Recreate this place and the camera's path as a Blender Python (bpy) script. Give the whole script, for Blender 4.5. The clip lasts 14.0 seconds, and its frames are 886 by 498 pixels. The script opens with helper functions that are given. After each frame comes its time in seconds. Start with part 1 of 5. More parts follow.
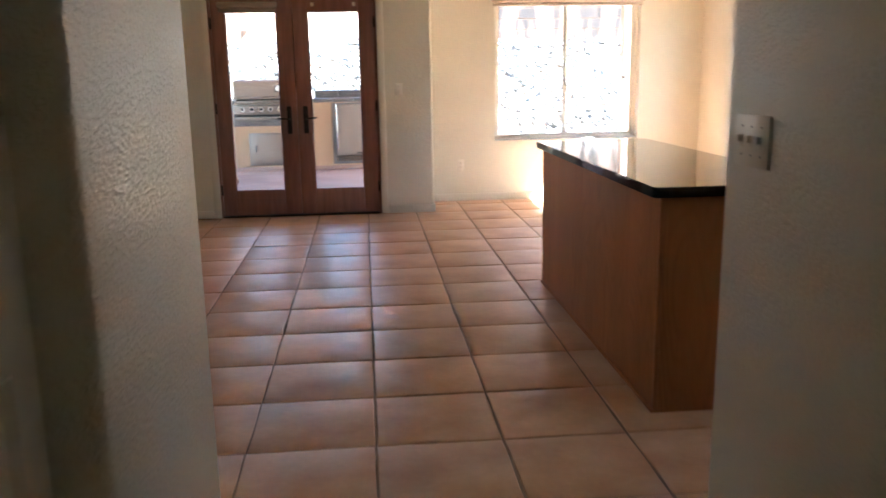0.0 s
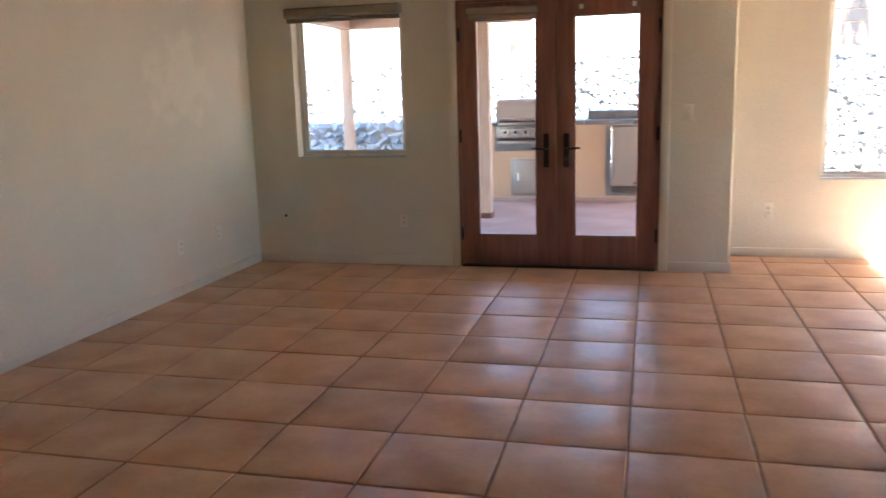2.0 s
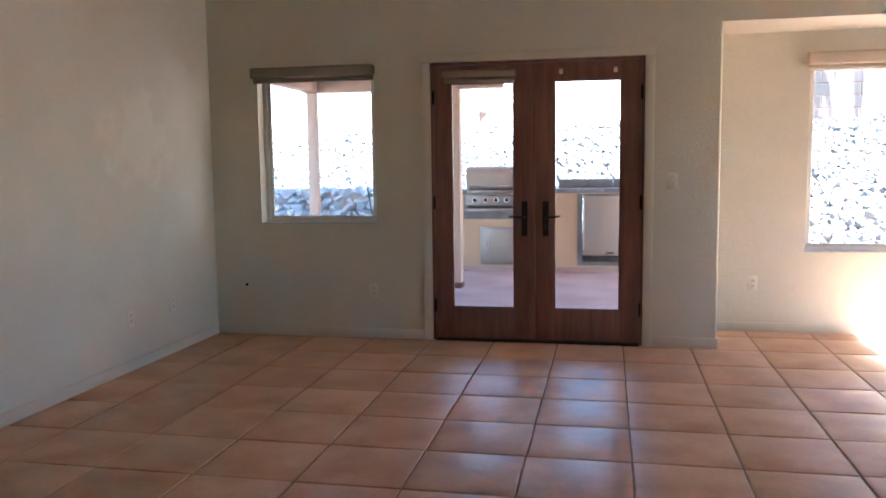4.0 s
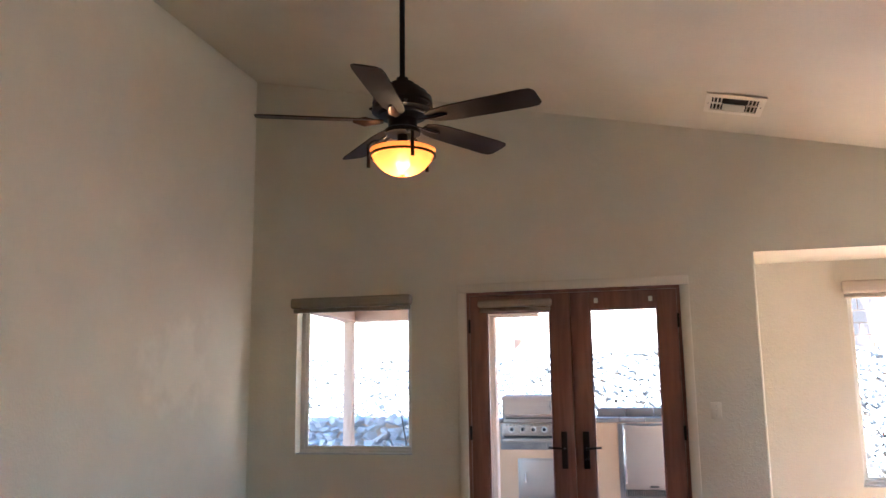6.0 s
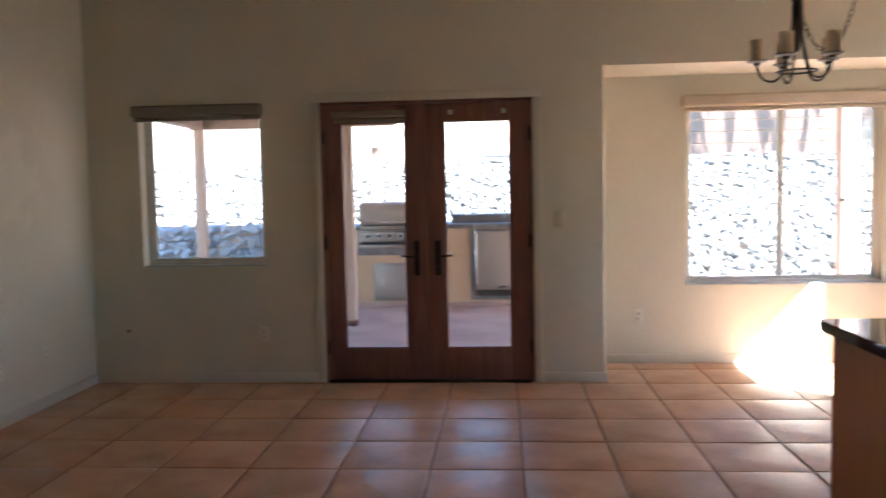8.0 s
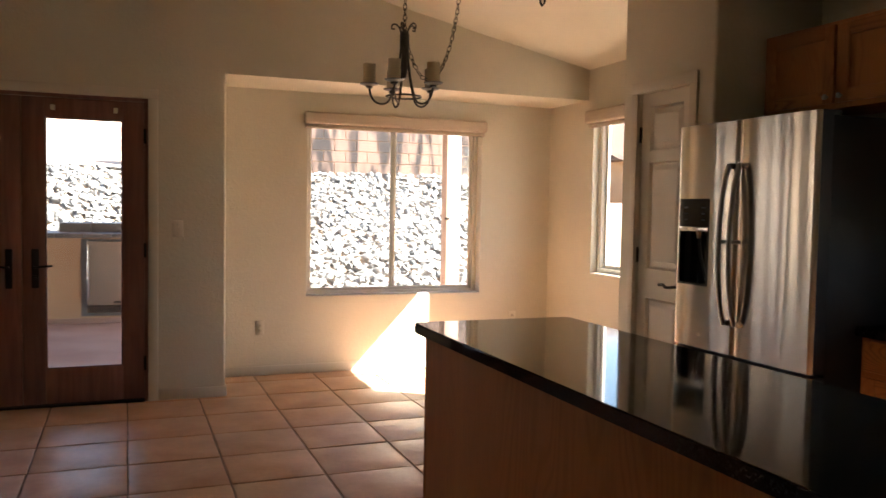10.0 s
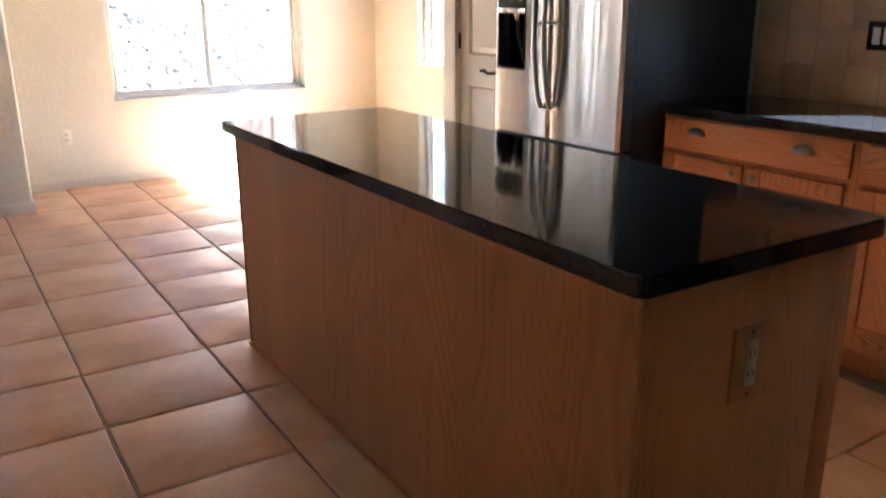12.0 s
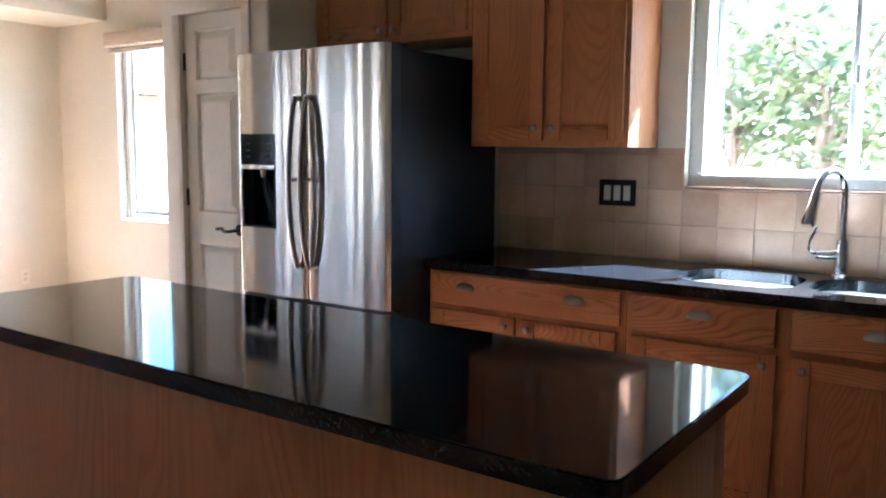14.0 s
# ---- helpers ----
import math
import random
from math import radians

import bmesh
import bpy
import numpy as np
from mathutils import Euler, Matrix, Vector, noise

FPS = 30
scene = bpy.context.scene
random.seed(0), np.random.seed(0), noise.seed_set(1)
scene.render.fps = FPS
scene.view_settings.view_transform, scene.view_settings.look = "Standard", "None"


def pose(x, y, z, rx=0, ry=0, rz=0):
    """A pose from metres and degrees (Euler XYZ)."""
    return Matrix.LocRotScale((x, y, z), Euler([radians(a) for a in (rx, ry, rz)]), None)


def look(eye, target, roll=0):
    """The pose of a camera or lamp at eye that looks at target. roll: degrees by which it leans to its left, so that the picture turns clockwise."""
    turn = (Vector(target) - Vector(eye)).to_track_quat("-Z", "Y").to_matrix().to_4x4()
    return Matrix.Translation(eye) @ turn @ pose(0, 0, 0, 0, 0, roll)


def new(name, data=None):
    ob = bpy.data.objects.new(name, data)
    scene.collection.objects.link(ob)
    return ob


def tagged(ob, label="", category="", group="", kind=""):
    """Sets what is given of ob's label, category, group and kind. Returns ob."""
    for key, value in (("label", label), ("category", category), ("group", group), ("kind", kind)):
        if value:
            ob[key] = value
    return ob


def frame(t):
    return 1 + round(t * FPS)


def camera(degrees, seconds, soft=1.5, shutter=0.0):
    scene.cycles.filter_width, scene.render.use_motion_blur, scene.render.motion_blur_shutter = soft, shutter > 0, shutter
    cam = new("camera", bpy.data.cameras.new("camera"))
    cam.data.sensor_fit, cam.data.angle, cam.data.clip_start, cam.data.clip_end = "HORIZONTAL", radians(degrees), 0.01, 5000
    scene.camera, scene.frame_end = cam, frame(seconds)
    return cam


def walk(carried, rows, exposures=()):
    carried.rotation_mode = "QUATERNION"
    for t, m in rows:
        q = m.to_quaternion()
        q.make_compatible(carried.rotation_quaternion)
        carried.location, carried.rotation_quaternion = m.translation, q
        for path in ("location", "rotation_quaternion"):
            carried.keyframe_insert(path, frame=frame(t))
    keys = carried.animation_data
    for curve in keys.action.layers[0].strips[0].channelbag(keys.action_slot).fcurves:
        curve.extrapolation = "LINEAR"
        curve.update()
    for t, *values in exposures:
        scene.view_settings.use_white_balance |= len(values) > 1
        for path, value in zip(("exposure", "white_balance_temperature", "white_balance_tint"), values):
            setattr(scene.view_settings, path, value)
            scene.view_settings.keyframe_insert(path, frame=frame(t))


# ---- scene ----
cam = camera(57.2, 14.0, shutter=0.4)
PATH = [
    (0, (0.488, 0.184, 1.345), (0.659, 2.131, 0.922), -1.0),
    (0.5, (0.606, 0.642, 1.372), (0.576, 2.6, 0.965), -0.9),
    (1, (0.602, 1.123, 1.336), (0.402, 3.074, 0.943), -1.6),
    (1.5, (0.567, 1.505, 1.344), (0.263, 3.445, 0.969), -1.8),
    (2, (0.54, 1.826, 1.37), (0.043, 3.727, 0.999), -1.6),
    (2.2, (0.498, 1.915, 1.366), (-0.039, 3.806, 1.0), -1.5),
    (4.3, (0.336, 2.157, 1.339), (-0.06, 4.113, 1.203), -0.5),
    (4.5, (0.321, 2.158, 1.328), (-0.082, 4.116, 1.253), -0.5),
    (5, (0.326, 2.158, 1.34), (-0.099, 4.111, 1.414), -0.4),
    (5.5, (0.341, 2.155, 1.366), (-0.106, 4.093, 1.575), -0.5),
    (6, (0.337, 2.155, 1.357), (-0.135, 4.068, 1.701), -0.7),
    (6.5, (0.339, 2.169, 1.387), (-0.155, 4.076, 1.734), -0.9),
    (7, (0.334, 2.171, 1.369), (-0.174, 4.101, 1.5), -1.0),
    (7.5, (0.357, 2.169, 1.345), (-0.078, 4.12, 1.277), -1.2),
    (8, (0.38, 2.196, 1.411), (0.229, 4.185, 1.272), -1.1),
    (8.5, (0.42, 2.205, 1.415), (0.576, 4.195, 1.288), -0.6),
    (9, (0.453, 2.224, 1.421), (0.854, 4.181, 1.312), -0.1),
    (9.2, (0.456, 2.22, 1.403), (0.949, 4.156, 1.306), 0.1),
    (11.3, (0.559, 2.197, 1.369), (1.481, 3.948, 1.076), 0.2),
    (11.5, (0.583, 2.22, 1.366), (1.541, 3.933, 0.981), -0.1),
    (12, (0.609, 2.226, 1.344), (1.628, 3.845, 0.759), -0.3),
    (12.5, (0.628, 2.24, 1.323), (1.688, 3.771, 0.594), -0.0),
    (13, (0.68, 2.266, 1.322), (1.821, 3.756, 0.629), 0.6),
    (13.5, (0.655, 2.445, 1.339), (2.079, 3.789, 0.932), 1.3),
    (14, (0.511, 2.68, 1.371), (2.138, 3.819, 1.134), 0.5),
]
EXPOSURES = [(0, 5.02, 5350, 6), (1, 4.97, 5350, 7), (2, 4.97, 5350, 8), (4.5, 4.72, 4850, 7), (5.5, 4.67, 4950, 8), (6.0, 5.02, 4950, 8), (6.5, 4.97, 4850, 7), (7, 4.77, 4750, 5), (7.6, 4.57, 4750, 6), (8.0, 4.27, 5150, 7), (8.5, 3.85, 6650, 13), (9.2, 3.7, 7150, 16), (11.4, 4.4, 4800, 4), (12.0, 5.28, 5100, 6), (12.5, 6.23, 5500, 8), (13.0, 6.25, 5000, 8), (13.5, 5.43, 4500, 3), (14, 4.98, 4400, 3)]
walk(cam, [(t, look(eye, target, roll)) for t, eye, target, roll in PATH], EXPOSURES)

# ---- light ----
SUN_TO = Vector((1.13, -0.74, 1.22)).normalized()
world = bpy.data.worlds.new("sky")
scene.world = world
world.use_nodes = True
wn = world.node_tree.nodes
sky = wn.new("ShaderNodeTexSky")
sky.sky_type, sky.sun_disc = "NISHITA", False
sky.sun_elevation, sky.sun_rotation = math.asin(SUN_TO.z), math.atan2(SUN_TO.x, SUN_TO.y)
world.node_tree.links.new(sky.outputs[0], wn["Background"].inputs[0])
wn["Background"].inputs[1].default_value = 0.06
sun = new("sun", bpy.data.lights.new("sun", "SUN"))
sun.data.energy, sun.data.angle, sun.data.color = 5.0, radians(0.5), (1.0, 0.95, 0.87)
sun.matrix_world = look(SUN_TO * 30, (0, 0, 0))


# ---- materials ----
def mat(name, col, rough=0.6, metal=0.0, col2=None, scale=6.0, stretch=(1, 1, 1), bump=0.0, bscale=60.0,
        spec=0.5, rand=0.0, fine=0.0, distort=0.0, rvar=0.0, coat=0.0, blend=(0.35, 0.65)):
    """A principled surface: two tones by stretched noise, fine grain, tone by object, bump relief."""
    m = bpy.data.materials.new(name)
    m.use_nodes = True
    nt = m.node_tree
    n, l = nt.nodes, nt.links
    p = n["Principled BSDF"]
    p.inputs["Roughness"].default_value, p.inputs["Metallic"].default_value = rough, metal
    p.inputs["Specular IOR Level"].default_value = spec
    p.inputs["Coat Weight"].default_value = coat
    p.inputs["Base Color"].default_value = (*col, 1)
    geo = n.new("ShaderNodeNewGeometry")
    mp = n.new("ShaderNodeMapping")
    mp.inputs["Scale"].default_value = stretch
    l.new(geo.outputs["Position"], mp.inputs["Vector"])
    last = None
    if col2:
        t = n.new("ShaderNodeTexNoise")
        t.inputs["Scale"].default_value, t.inputs["Detail"].default_value = scale, 6
        t.inputs["Distortion"].default_value = distort
        l.new(mp.outputs[0], t.inputs["Vector"])
        r = n.new("ShaderNodeValToRGB")
        r.color_ramp.elements[0].position, r.color_ramp.elements[1].position = blend
        r.color_ramp.elements[0].color, r.color_ramp.elements[1].color = (*col, 1), (*col2, 1)
        l.new(t.outputs["Fac"], r.inputs["Fac"])
        last = r.outputs[0]
        if rvar:
            mr = n.new("ShaderNodeMapRange")
            mr.inputs["To Min"].default_value, mr.inputs["To Max"].default_value = rough - rvar, rough + rvar
            l.new(t.outputs["Fac"], mr.inputs["Value"])
            l.new(mr.outputs[0], p.inputs["Roughness"])
    if last and (rand or fine):
        hs = n.new("ShaderNodeHueSaturation")
        l.new(last, hs.inputs["Color"])
        add = n.new("ShaderNodeMath")
        add.operation = "ADD"
        add.inputs[0].default_value, add.inputs[1].default_value = 0.5, 0.5
        if rand:
            oi = n.new("ShaderNodeObjectInfo")
            m1 = n.new("ShaderNodeMapRange")
            m1.inputs["To Min"].default_value, m1.inputs["To Max"].default_value = 0.5 - rand, 0.5 + rand
            l.new(oi.outputs["Random"], m1.inputs["Value"])
            l.new(m1.outputs[0], add.inputs[0])
        if fine:
            t2 = n.new("ShaderNodeTexNoise")
            t2.inputs["Scale"].default_value, t2.inputs["Detail"].default_value = scale * 9, 4
            l.new(mp.outputs[0], t2.inputs["Vector"])
            m2 = n.new("ShaderNodeMapRange")
            m2.inputs["To Min"].default_value, m2.inputs["To Max"].default_value = 0.5 - fine, 0.5 + fine
            l.new(t2.outputs["Fac"], m2.inputs["Value"])
            l.new(m2.outputs[0], add.inputs[1])
        l.new(add.outputs[0], hs.inputs["Value"])
        last = hs.outputs[0]
    if last:
        l.new(last, p.inputs["Base Color"])
    if bump:
        t3 = n.new("ShaderNodeTexNoise")
        t3.inputs["Scale"].default_value, t3.inputs["Detail"].default_value = bscale, 4
        l.new(mp.outputs[0], t3.inputs["Vector"])
        b = n.new("ShaderNodeBump")
        b.inputs["Strength"].default_value, b.inputs["Distance"].default_value = bump, 0.004
        l.new(t3.outputs["Fac"], b.inputs["Height"])
        l.new(b.outputs[0], p.inputs["Normal"])
    return m


def plaster(name, col, col2, relief=0.2, blob=42.0, bend=0.8):
    """Knockdown-textured painted plaster: flattened blobs over a fine orange peel."""
    m = mat(name, col, 0.62, col2=col2, scale=1.3, fine=0.02)
    nt = m.node_tree
    n, l = nt.nodes, nt.links
    geo = n.new("ShaderNodeNewGeometry")
    a = n.new("ShaderNodeTexNoise")
    a.inputs["Scale"].default_value, a.inputs["Detail"].default_value, a.inputs["Distortion"].default_value = blob, 3, bend
    l.new(geo.outputs["Position"], a.inputs["Vector"])
    r = n.new("ShaderNodeValToRGB")
    r.color_ramp.elements[0].position, r.color_ramp.elements[1].position = 0.47, 0.58
    l.new(a.outputs["Fac"], r.inputs["Fac"])
    b = n.new("ShaderNodeBump")
    b.inputs["Strength"].default_value, b.inputs["Distance"].default_value = relief, 0.004
    l.new(r.outputs[0], b.inputs["Height"])
    l.new(b.outputs[0], n["Principled BSDF"].inputs["Normal"])
    return m


def glass(name):
    m = bpy.data.materials.new(name)
    m.use_nodes = True
    n, l = m.node_tree.nodes, m.node_tree.links
    n.remove(n["Principled BSDF"])
    tr, gl, lw, pw, ma, mx = (n.new("ShaderNode" + k) for k in ("BsdfTransparent", "BsdfGlossy", "LayerWeight", "Math", "Math", "MixShader"))
    lw.inputs["Blend"].default_value = 0.5
    pw.operation, pw.inputs[1].default_value = "POWER", 5.0
    ma.operation, ma.inputs[1].default_value, ma.inputs[2].default_value = "MULTIPLY_ADD", 0.7, 0.03
    l.new(lw.outputs["Facing"], pw.inputs[0])
    l.new(pw.outputs[0], ma.inputs[0])
    tr.inputs["Color"].default_value = (0.96, 0.98, 0.97, 1)
    gl.inputs["Roughness"].default_value = 0.01
    l.new(ma.outputs[0], mx.inputs[0])
    l.new(tr.outputs[0], mx.inputs[1])
    l.new(gl.outputs[0], mx.inputs[2])
    l.new(mx.outputs[0], n["Material Output"].inputs[0])
    return m


def wood(name, dark, light, along, rings=34.0, rough=0.45, line=0.5, rand=0.05, across=3.2, spec=0.35):
    """Flat-sawn oak: contour lines of a field stretched along the grain (cathedrals), with open pores."""
    m = bpy.data.materials.new(name)
    m.use_nodes = True
    n, l = m.node_tree.nodes, m.node_tree.links
    p = n["Principled BSDF"]
    p.inputs["Roughness"].default_value = rough
    p.inputs["Specular IOR Level"].default_value = spec

    def ranged(out, a, b, c, d):
        q = n.new("ShaderNodeMapRange")
        for key, value in (("From Min", a), ("From Max", b), ("To Min", c), ("To Max", d)):
            q.inputs[key].default_value = value
        l.new(out, q.inputs["Value"])
        return q.outputs[0]

    def field(scale_along, scale_across, detail, rough_=0.5):
        mp_ = n.new("ShaderNodeMapping")
        mp_.inputs["Scale"].default_value = tuple(scale_along if k == along else scale_across for k in range(3))
        l.new(off.outputs[0], mp_.inputs["Vector"])
        t = n.new("ShaderNodeTexNoise")
        t.inputs["Scale"].default_value, t.inputs["Detail"].default_value, t.inputs["Roughness"].default_value = 1.0, detail, rough_
        l.new(mp_.outputs[0], t.inputs["Vector"])
        return t.outputs["Fac"]

    def calc(op, a, b):
        q = n.new("ShaderNodeMath")
        q.operation = op
        for k, v in enumerate((a, b)):
            if isinstance(v, float):
                q.inputs[k].default_value = v
            elif v is not None:
                l.new(v, q.inputs[k])
        return q.outputs[0]

    geo, oi, off, big = n.new("ShaderNodeNewGeometry"), n.new("ShaderNodeObjectInfo"), n.new("ShaderNodeVectorMath"), n.new("ShaderNodeVectorMath")
    big.operation = "MULTIPLY"
    l.new(oi.outputs["Random"], big.inputs[0])
    big.inputs[1].default_value = (17.0, 11.0, 13.0)
    l.new(geo.outputs["Position"], off.inputs[0])
    l.new(big.outputs[0], off.inputs[1])
    ring = calc("SINE", calc("MULTIPLY", field(across * 0.17, across, 1.5, 0.35), rings * 6.2832), None)
    pores = field(7.0, 300.0, 2)
    where = ranged(field(0.5, 6.0, 2), 0.35, 0.65, 0.25, 1.0)
    dark_line = calc("MULTIPLY", ranged(ring, -0.1, 1.0, 0.0, 1.0), where)
    dark_line = calc("MULTIPLY", dark_line, ranged(pores, 0.3, 0.62, 0.35, 1.0))
    mix = n.new("ShaderNodeMix")
    mix.data_type = "RGBA"
    l.new(calc("MULTIPLY", dark_line, line), mix.inputs[0])
    mix.inputs[6].default_value, mix.inputs[7].default_value = (*light, 1), (*dark, 1)
    tone = calc("ADD", ranged(pores, 0.3, 0.7, 0.92, 1.06), ranged(oi.outputs["Random"], 0, 1, -rand, rand))
    tone = calc("ADD", tone, ranged(field(0.8, 5.0, 2), 0.3, 0.7, -0.07, 0.07))
    hs = n.new("ShaderNodeHueSaturation")
    l.new(tone, hs.inputs["Value"])
    l.new(mix.outputs[2], hs.inputs["Color"])
    l.new(hs.outputs[0], p.inputs["Base Color"])
    b = n.new("ShaderNodeBump")
    b.inputs["Strength"].default_value, b.inputs["Distance"].default_value = 0.12, 0.002
    l.new(pores, b.inputs["Height"])
    l.new(b.outputs[0], p.inputs["Normal"])
    return m


W_PATCH = (-2.75, 7.12, 1.55)  # middle of the patched paint on the west wall, its sheen mixed in as colour
M_WALL = plaster("cream_plaster", (0.60, 0.55, 0.44), (0.65, 0.60, 0.48))
M_HALL = plaster("hall_plaster", (0.60, 0.55, 0.44), (0.65, 0.60, 0.48), 0.5, 95.0, 0.2)
M_HALL.node_tree.nodes["Principled BSDF"].inputs["Roughness"].default_value = 0.4
M_PATCH_SHEEN = plaster("patched_plaster", (0.60, 0.55, 0.44), (0.65, 0.60, 0.48))
# Lighter blotch in the base colour stands in for sheen on the patched paint.
_n, _l = M_PATCH_SHEEN.node_tree.nodes, M_PATCH_SHEEN.node_tree.links
_c, _d, _w, _r, _f, _x = (_n.new("ShaderNode" + k) for k in ("NewGeometry", "VectorMath", "TexNoise", "MapRange", "Math", "Mix"))
_d.operation, _d.inputs[1].default_value = "DISTANCE", (W_PATCH[0], W_PATCH[1], W_PATCH[2])
_w.inputs["Scale"].default_value, _w.inputs["Detail"].default_value = 5.0, 3
_l.new(_c.outputs["Position"], _d.inputs[0])
_l.new(_c.outputs["Position"], _w.inputs["Vector"])
_f.operation = "MULTIPLY_ADD"
_f.inputs[1].default_value = -1.1
_l.new(_d.outputs["Value"], _f.inputs[0])
_l.new(_w.outputs["Fac"], _f.inputs[2])
for _k, _v in (("From Min", 0.10), ("From Max", 0.27), ("To Min", 0.0), ("To Max", 0.35)):
    _r.inputs[_k].default_value = _v
_l.new(_f.outputs[0], _r.inputs["Value"])
_x.data_type = "RGBA"
_l.new(_r.outputs[0], _x.inputs[0])
_l.new(_n["Principled BSDF"].inputs["Base Color"].links[0].from_socket, _x.inputs[6])
_x.inputs[7].default_value = (0.80, 0.75, 0.63, 1)
_l.new(_x.outputs[2], _n["Principled BSDF"].inputs["Base Color"])
M_CEIL = plaster("ceiling_plaster", (0.60, 0.55, 0.44), (0.65, 0.60, 0.48))
M_TRIM = mat("trim_paint", (0.60, 0.545, 0.445), 0.45, col2=(0.64, 0.585, 0.485), scale=2)
M_WHITE = mat("door_paint", (0.72, 0.675, 0.57), 0.4, col2=(0.74, 0.70, 0.61), scale=3)
M_TILE = mat("terracotta", (0.435, 0.236, 0.128), 0.40, spec=0.27, col2=(0.62, 0.388, 0.238), scale=3.4, rand=0.07, fine=0.10, bump=0.18, bscale=35, rvar=0.1, blend=(0.3, 0.7))
M_GROUT = mat("grout", (0.20, 0.13, 0.085), 0.9, col2=(0.28, 0.19, 0.125), scale=9, bump=0.5, bscale=200)
M_OAK = wood("oak_upright", (0.13, 0.048, 0.015), (0.35, 0.15, 0.053), 2, 40.0, 0.52, 0.42, across=4.6, spec=0.15)
M_OAKH = wood("oak_level", (0.11, 0.04, 0.012), (0.36, 0.152, 0.05), 1, 52.0, 0.5, 0.8, across=4.6, spec=0.2)
M_VENEER = wood("oak_veneer", (0.22, 0.085, 0.034), (0.42, 0.175, 0.068), 2, 24.0, 0.55, 0.38, 0.015, 4.4, 0.08)
M_GRANITE = mat("black_granite", (0.006, 0.006, 0.007), 0.07, spec=0.4, col2=(0.055, 0.055, 0.058), scale=170, blend=(0.56, 0.72))
M_DOOR = mat("mahogany", (0.175, 0.076, 0.059), 0.42, col2=(0.24, 0.112, 0.086), scale=3, stretch=(8, 8, 0.6), distort=0.8, fine=0.08, bump=0.1, bscale=30)
M_STEEL = mat("stainless", (0.62, 0.60, 0.57), 0.15, 1.0, col2=(0.66, 0.64, 0.61), scale=3, stretch=(1, 200, 1))
M_FRIDGE = mat("brushed_door", (0.60, 0.565, 0.52), 0.22, 1.0)
_n, _l = M_FRIDGE.node_tree.nodes, M_FRIDGE.node_tree.links
_n["Principled BSDF"].inputs["Anisotropic"].default_value = 0.95
_n["Principled BSDF"].inputs["Anisotropic Rotation"].default_value = 0.25
_g = _n.new("ShaderNodeTangent")
_g.direction_type, _g.axis = "RADIAL", "Z"
_l.new(_g.outputs[0], _n["Principled BSDF"].inputs["Tangent"])
_w, _k, _b = _n.new("ShaderNodeTexNoise"), _n.new("ShaderNodeMapping"), _n.new("ShaderNodeBump")
_c = _n.new("ShaderNodeNewGeometry")
_k.inputs["Scale"].default_value = (5.5, 5.5, 0.35)
_w.inputs["Scale"].default_value, _w.inputs["Detail"].default_value = 1.0, 1
_b.inputs["Strength"].default_value, _b.inputs["Distance"].default_value = 0.6, 0.012
_l.new(_c.outputs["Position"], _k.inputs["Vector"])
_l.new(_k.outputs[0], _w.inputs["Vector"])
_l.new(_w.outputs["Fac"], _b.inputs["Height"])
_l.new(_b.outputs[0], _n["Principled BSDF"].inputs["Normal"])
M_FRIDGE_FLAT = M_FRIDGE.copy()
M_FRIDGE_FLAT.name = "brushed_door_flat"
for _q in M_FRIDGE_FLAT.node_tree.nodes:
    if _q.type == "BUMP":
        _q.inputs["Strength"].default_value = 0.18
M_GRILL = mat("patio_steel", (0.24, 0.20, 0.165), 0.5, 1.0, col2=(0.29, 0.245, 0.205), scale=4, stretch=(1, 1, 60))
# Tan base and lower metal stand in for warm patio reflections in the steel.
M_PANEL = mat("weathered_steel", (0.25, 0.195, 0.155), 0.5, 0.45, col2=(0.31, 0.25, 0.20), scale=4, stretch=(1, 1, 40), fine=0.05)
M_HANDLE = mat("satin_handle", (0.30, 0.275, 0.25), 0.3, 1.0)
M_BUTTON = mat("dim_button", (0.10, 0.11, 0.13), 0.4)
M_CHROME = mat("chrome", (0.75, 0.75, 0.76), 0.08, 1.0)
M_SINK = mat("sink_steel", (0.66, 0.66, 0.65), 0.5, 0.45)
M_NICKEL = mat("pewter", (0.31, 0.29, 0.26), 0.33, 1.0)
M_IRON = mat("wrought_iron", (0.018, 0.013, 0.011), 0.45, col2=(0.03, 0.022, 0.018), scale=20)
M_BRONZE = mat("oiled_bronze", (0.02, 0.015, 0.013), 0.4, 0.6)
M_COPPER = mat("rubbed_copper", (0.12, 0.06, 0.035), 0.35, 0.9, col2=(0.06, 0.035, 0.022), scale=16)
M_BLACK = mat("black_enamel", (0.010, 0.010, 0.0105), 0.5, spec=0.3, col2=(0.014, 0.014, 0.0145), scale=8, bump=0.1, bscale=250)
M_GLOSSBLACK = mat("gloss_black", (0.01, 0.012, 0.015), 0.1)
M_VINYL = mat("vinyl_frame", (0.63, 0.61, 0.55), 0.4, col2=(0.68, 0.655, 0.59), scale=4)
# Grey-blue stands in for the sky reflected on the glossy sills.
M_SILL = mat("grey_sill_paint", (0.40, 0.41, 0.42), 0.3, col2=(0.46, 0.465, 0.47), scale=5)
M_SHADE = mat("shade_cloth", (0.48, 0.40, 0.31), 0.8, col2=(0.54, 0.46, 0.365), scale=8, stretch=(1, 1, 30))
M_DOORSHADE = mat("brown_shade_cloth", (0.27, 0.20, 0.16), 0.8, col2=(0.32, 0.245, 0.20), scale=8, stretch=(1, 1, 30))
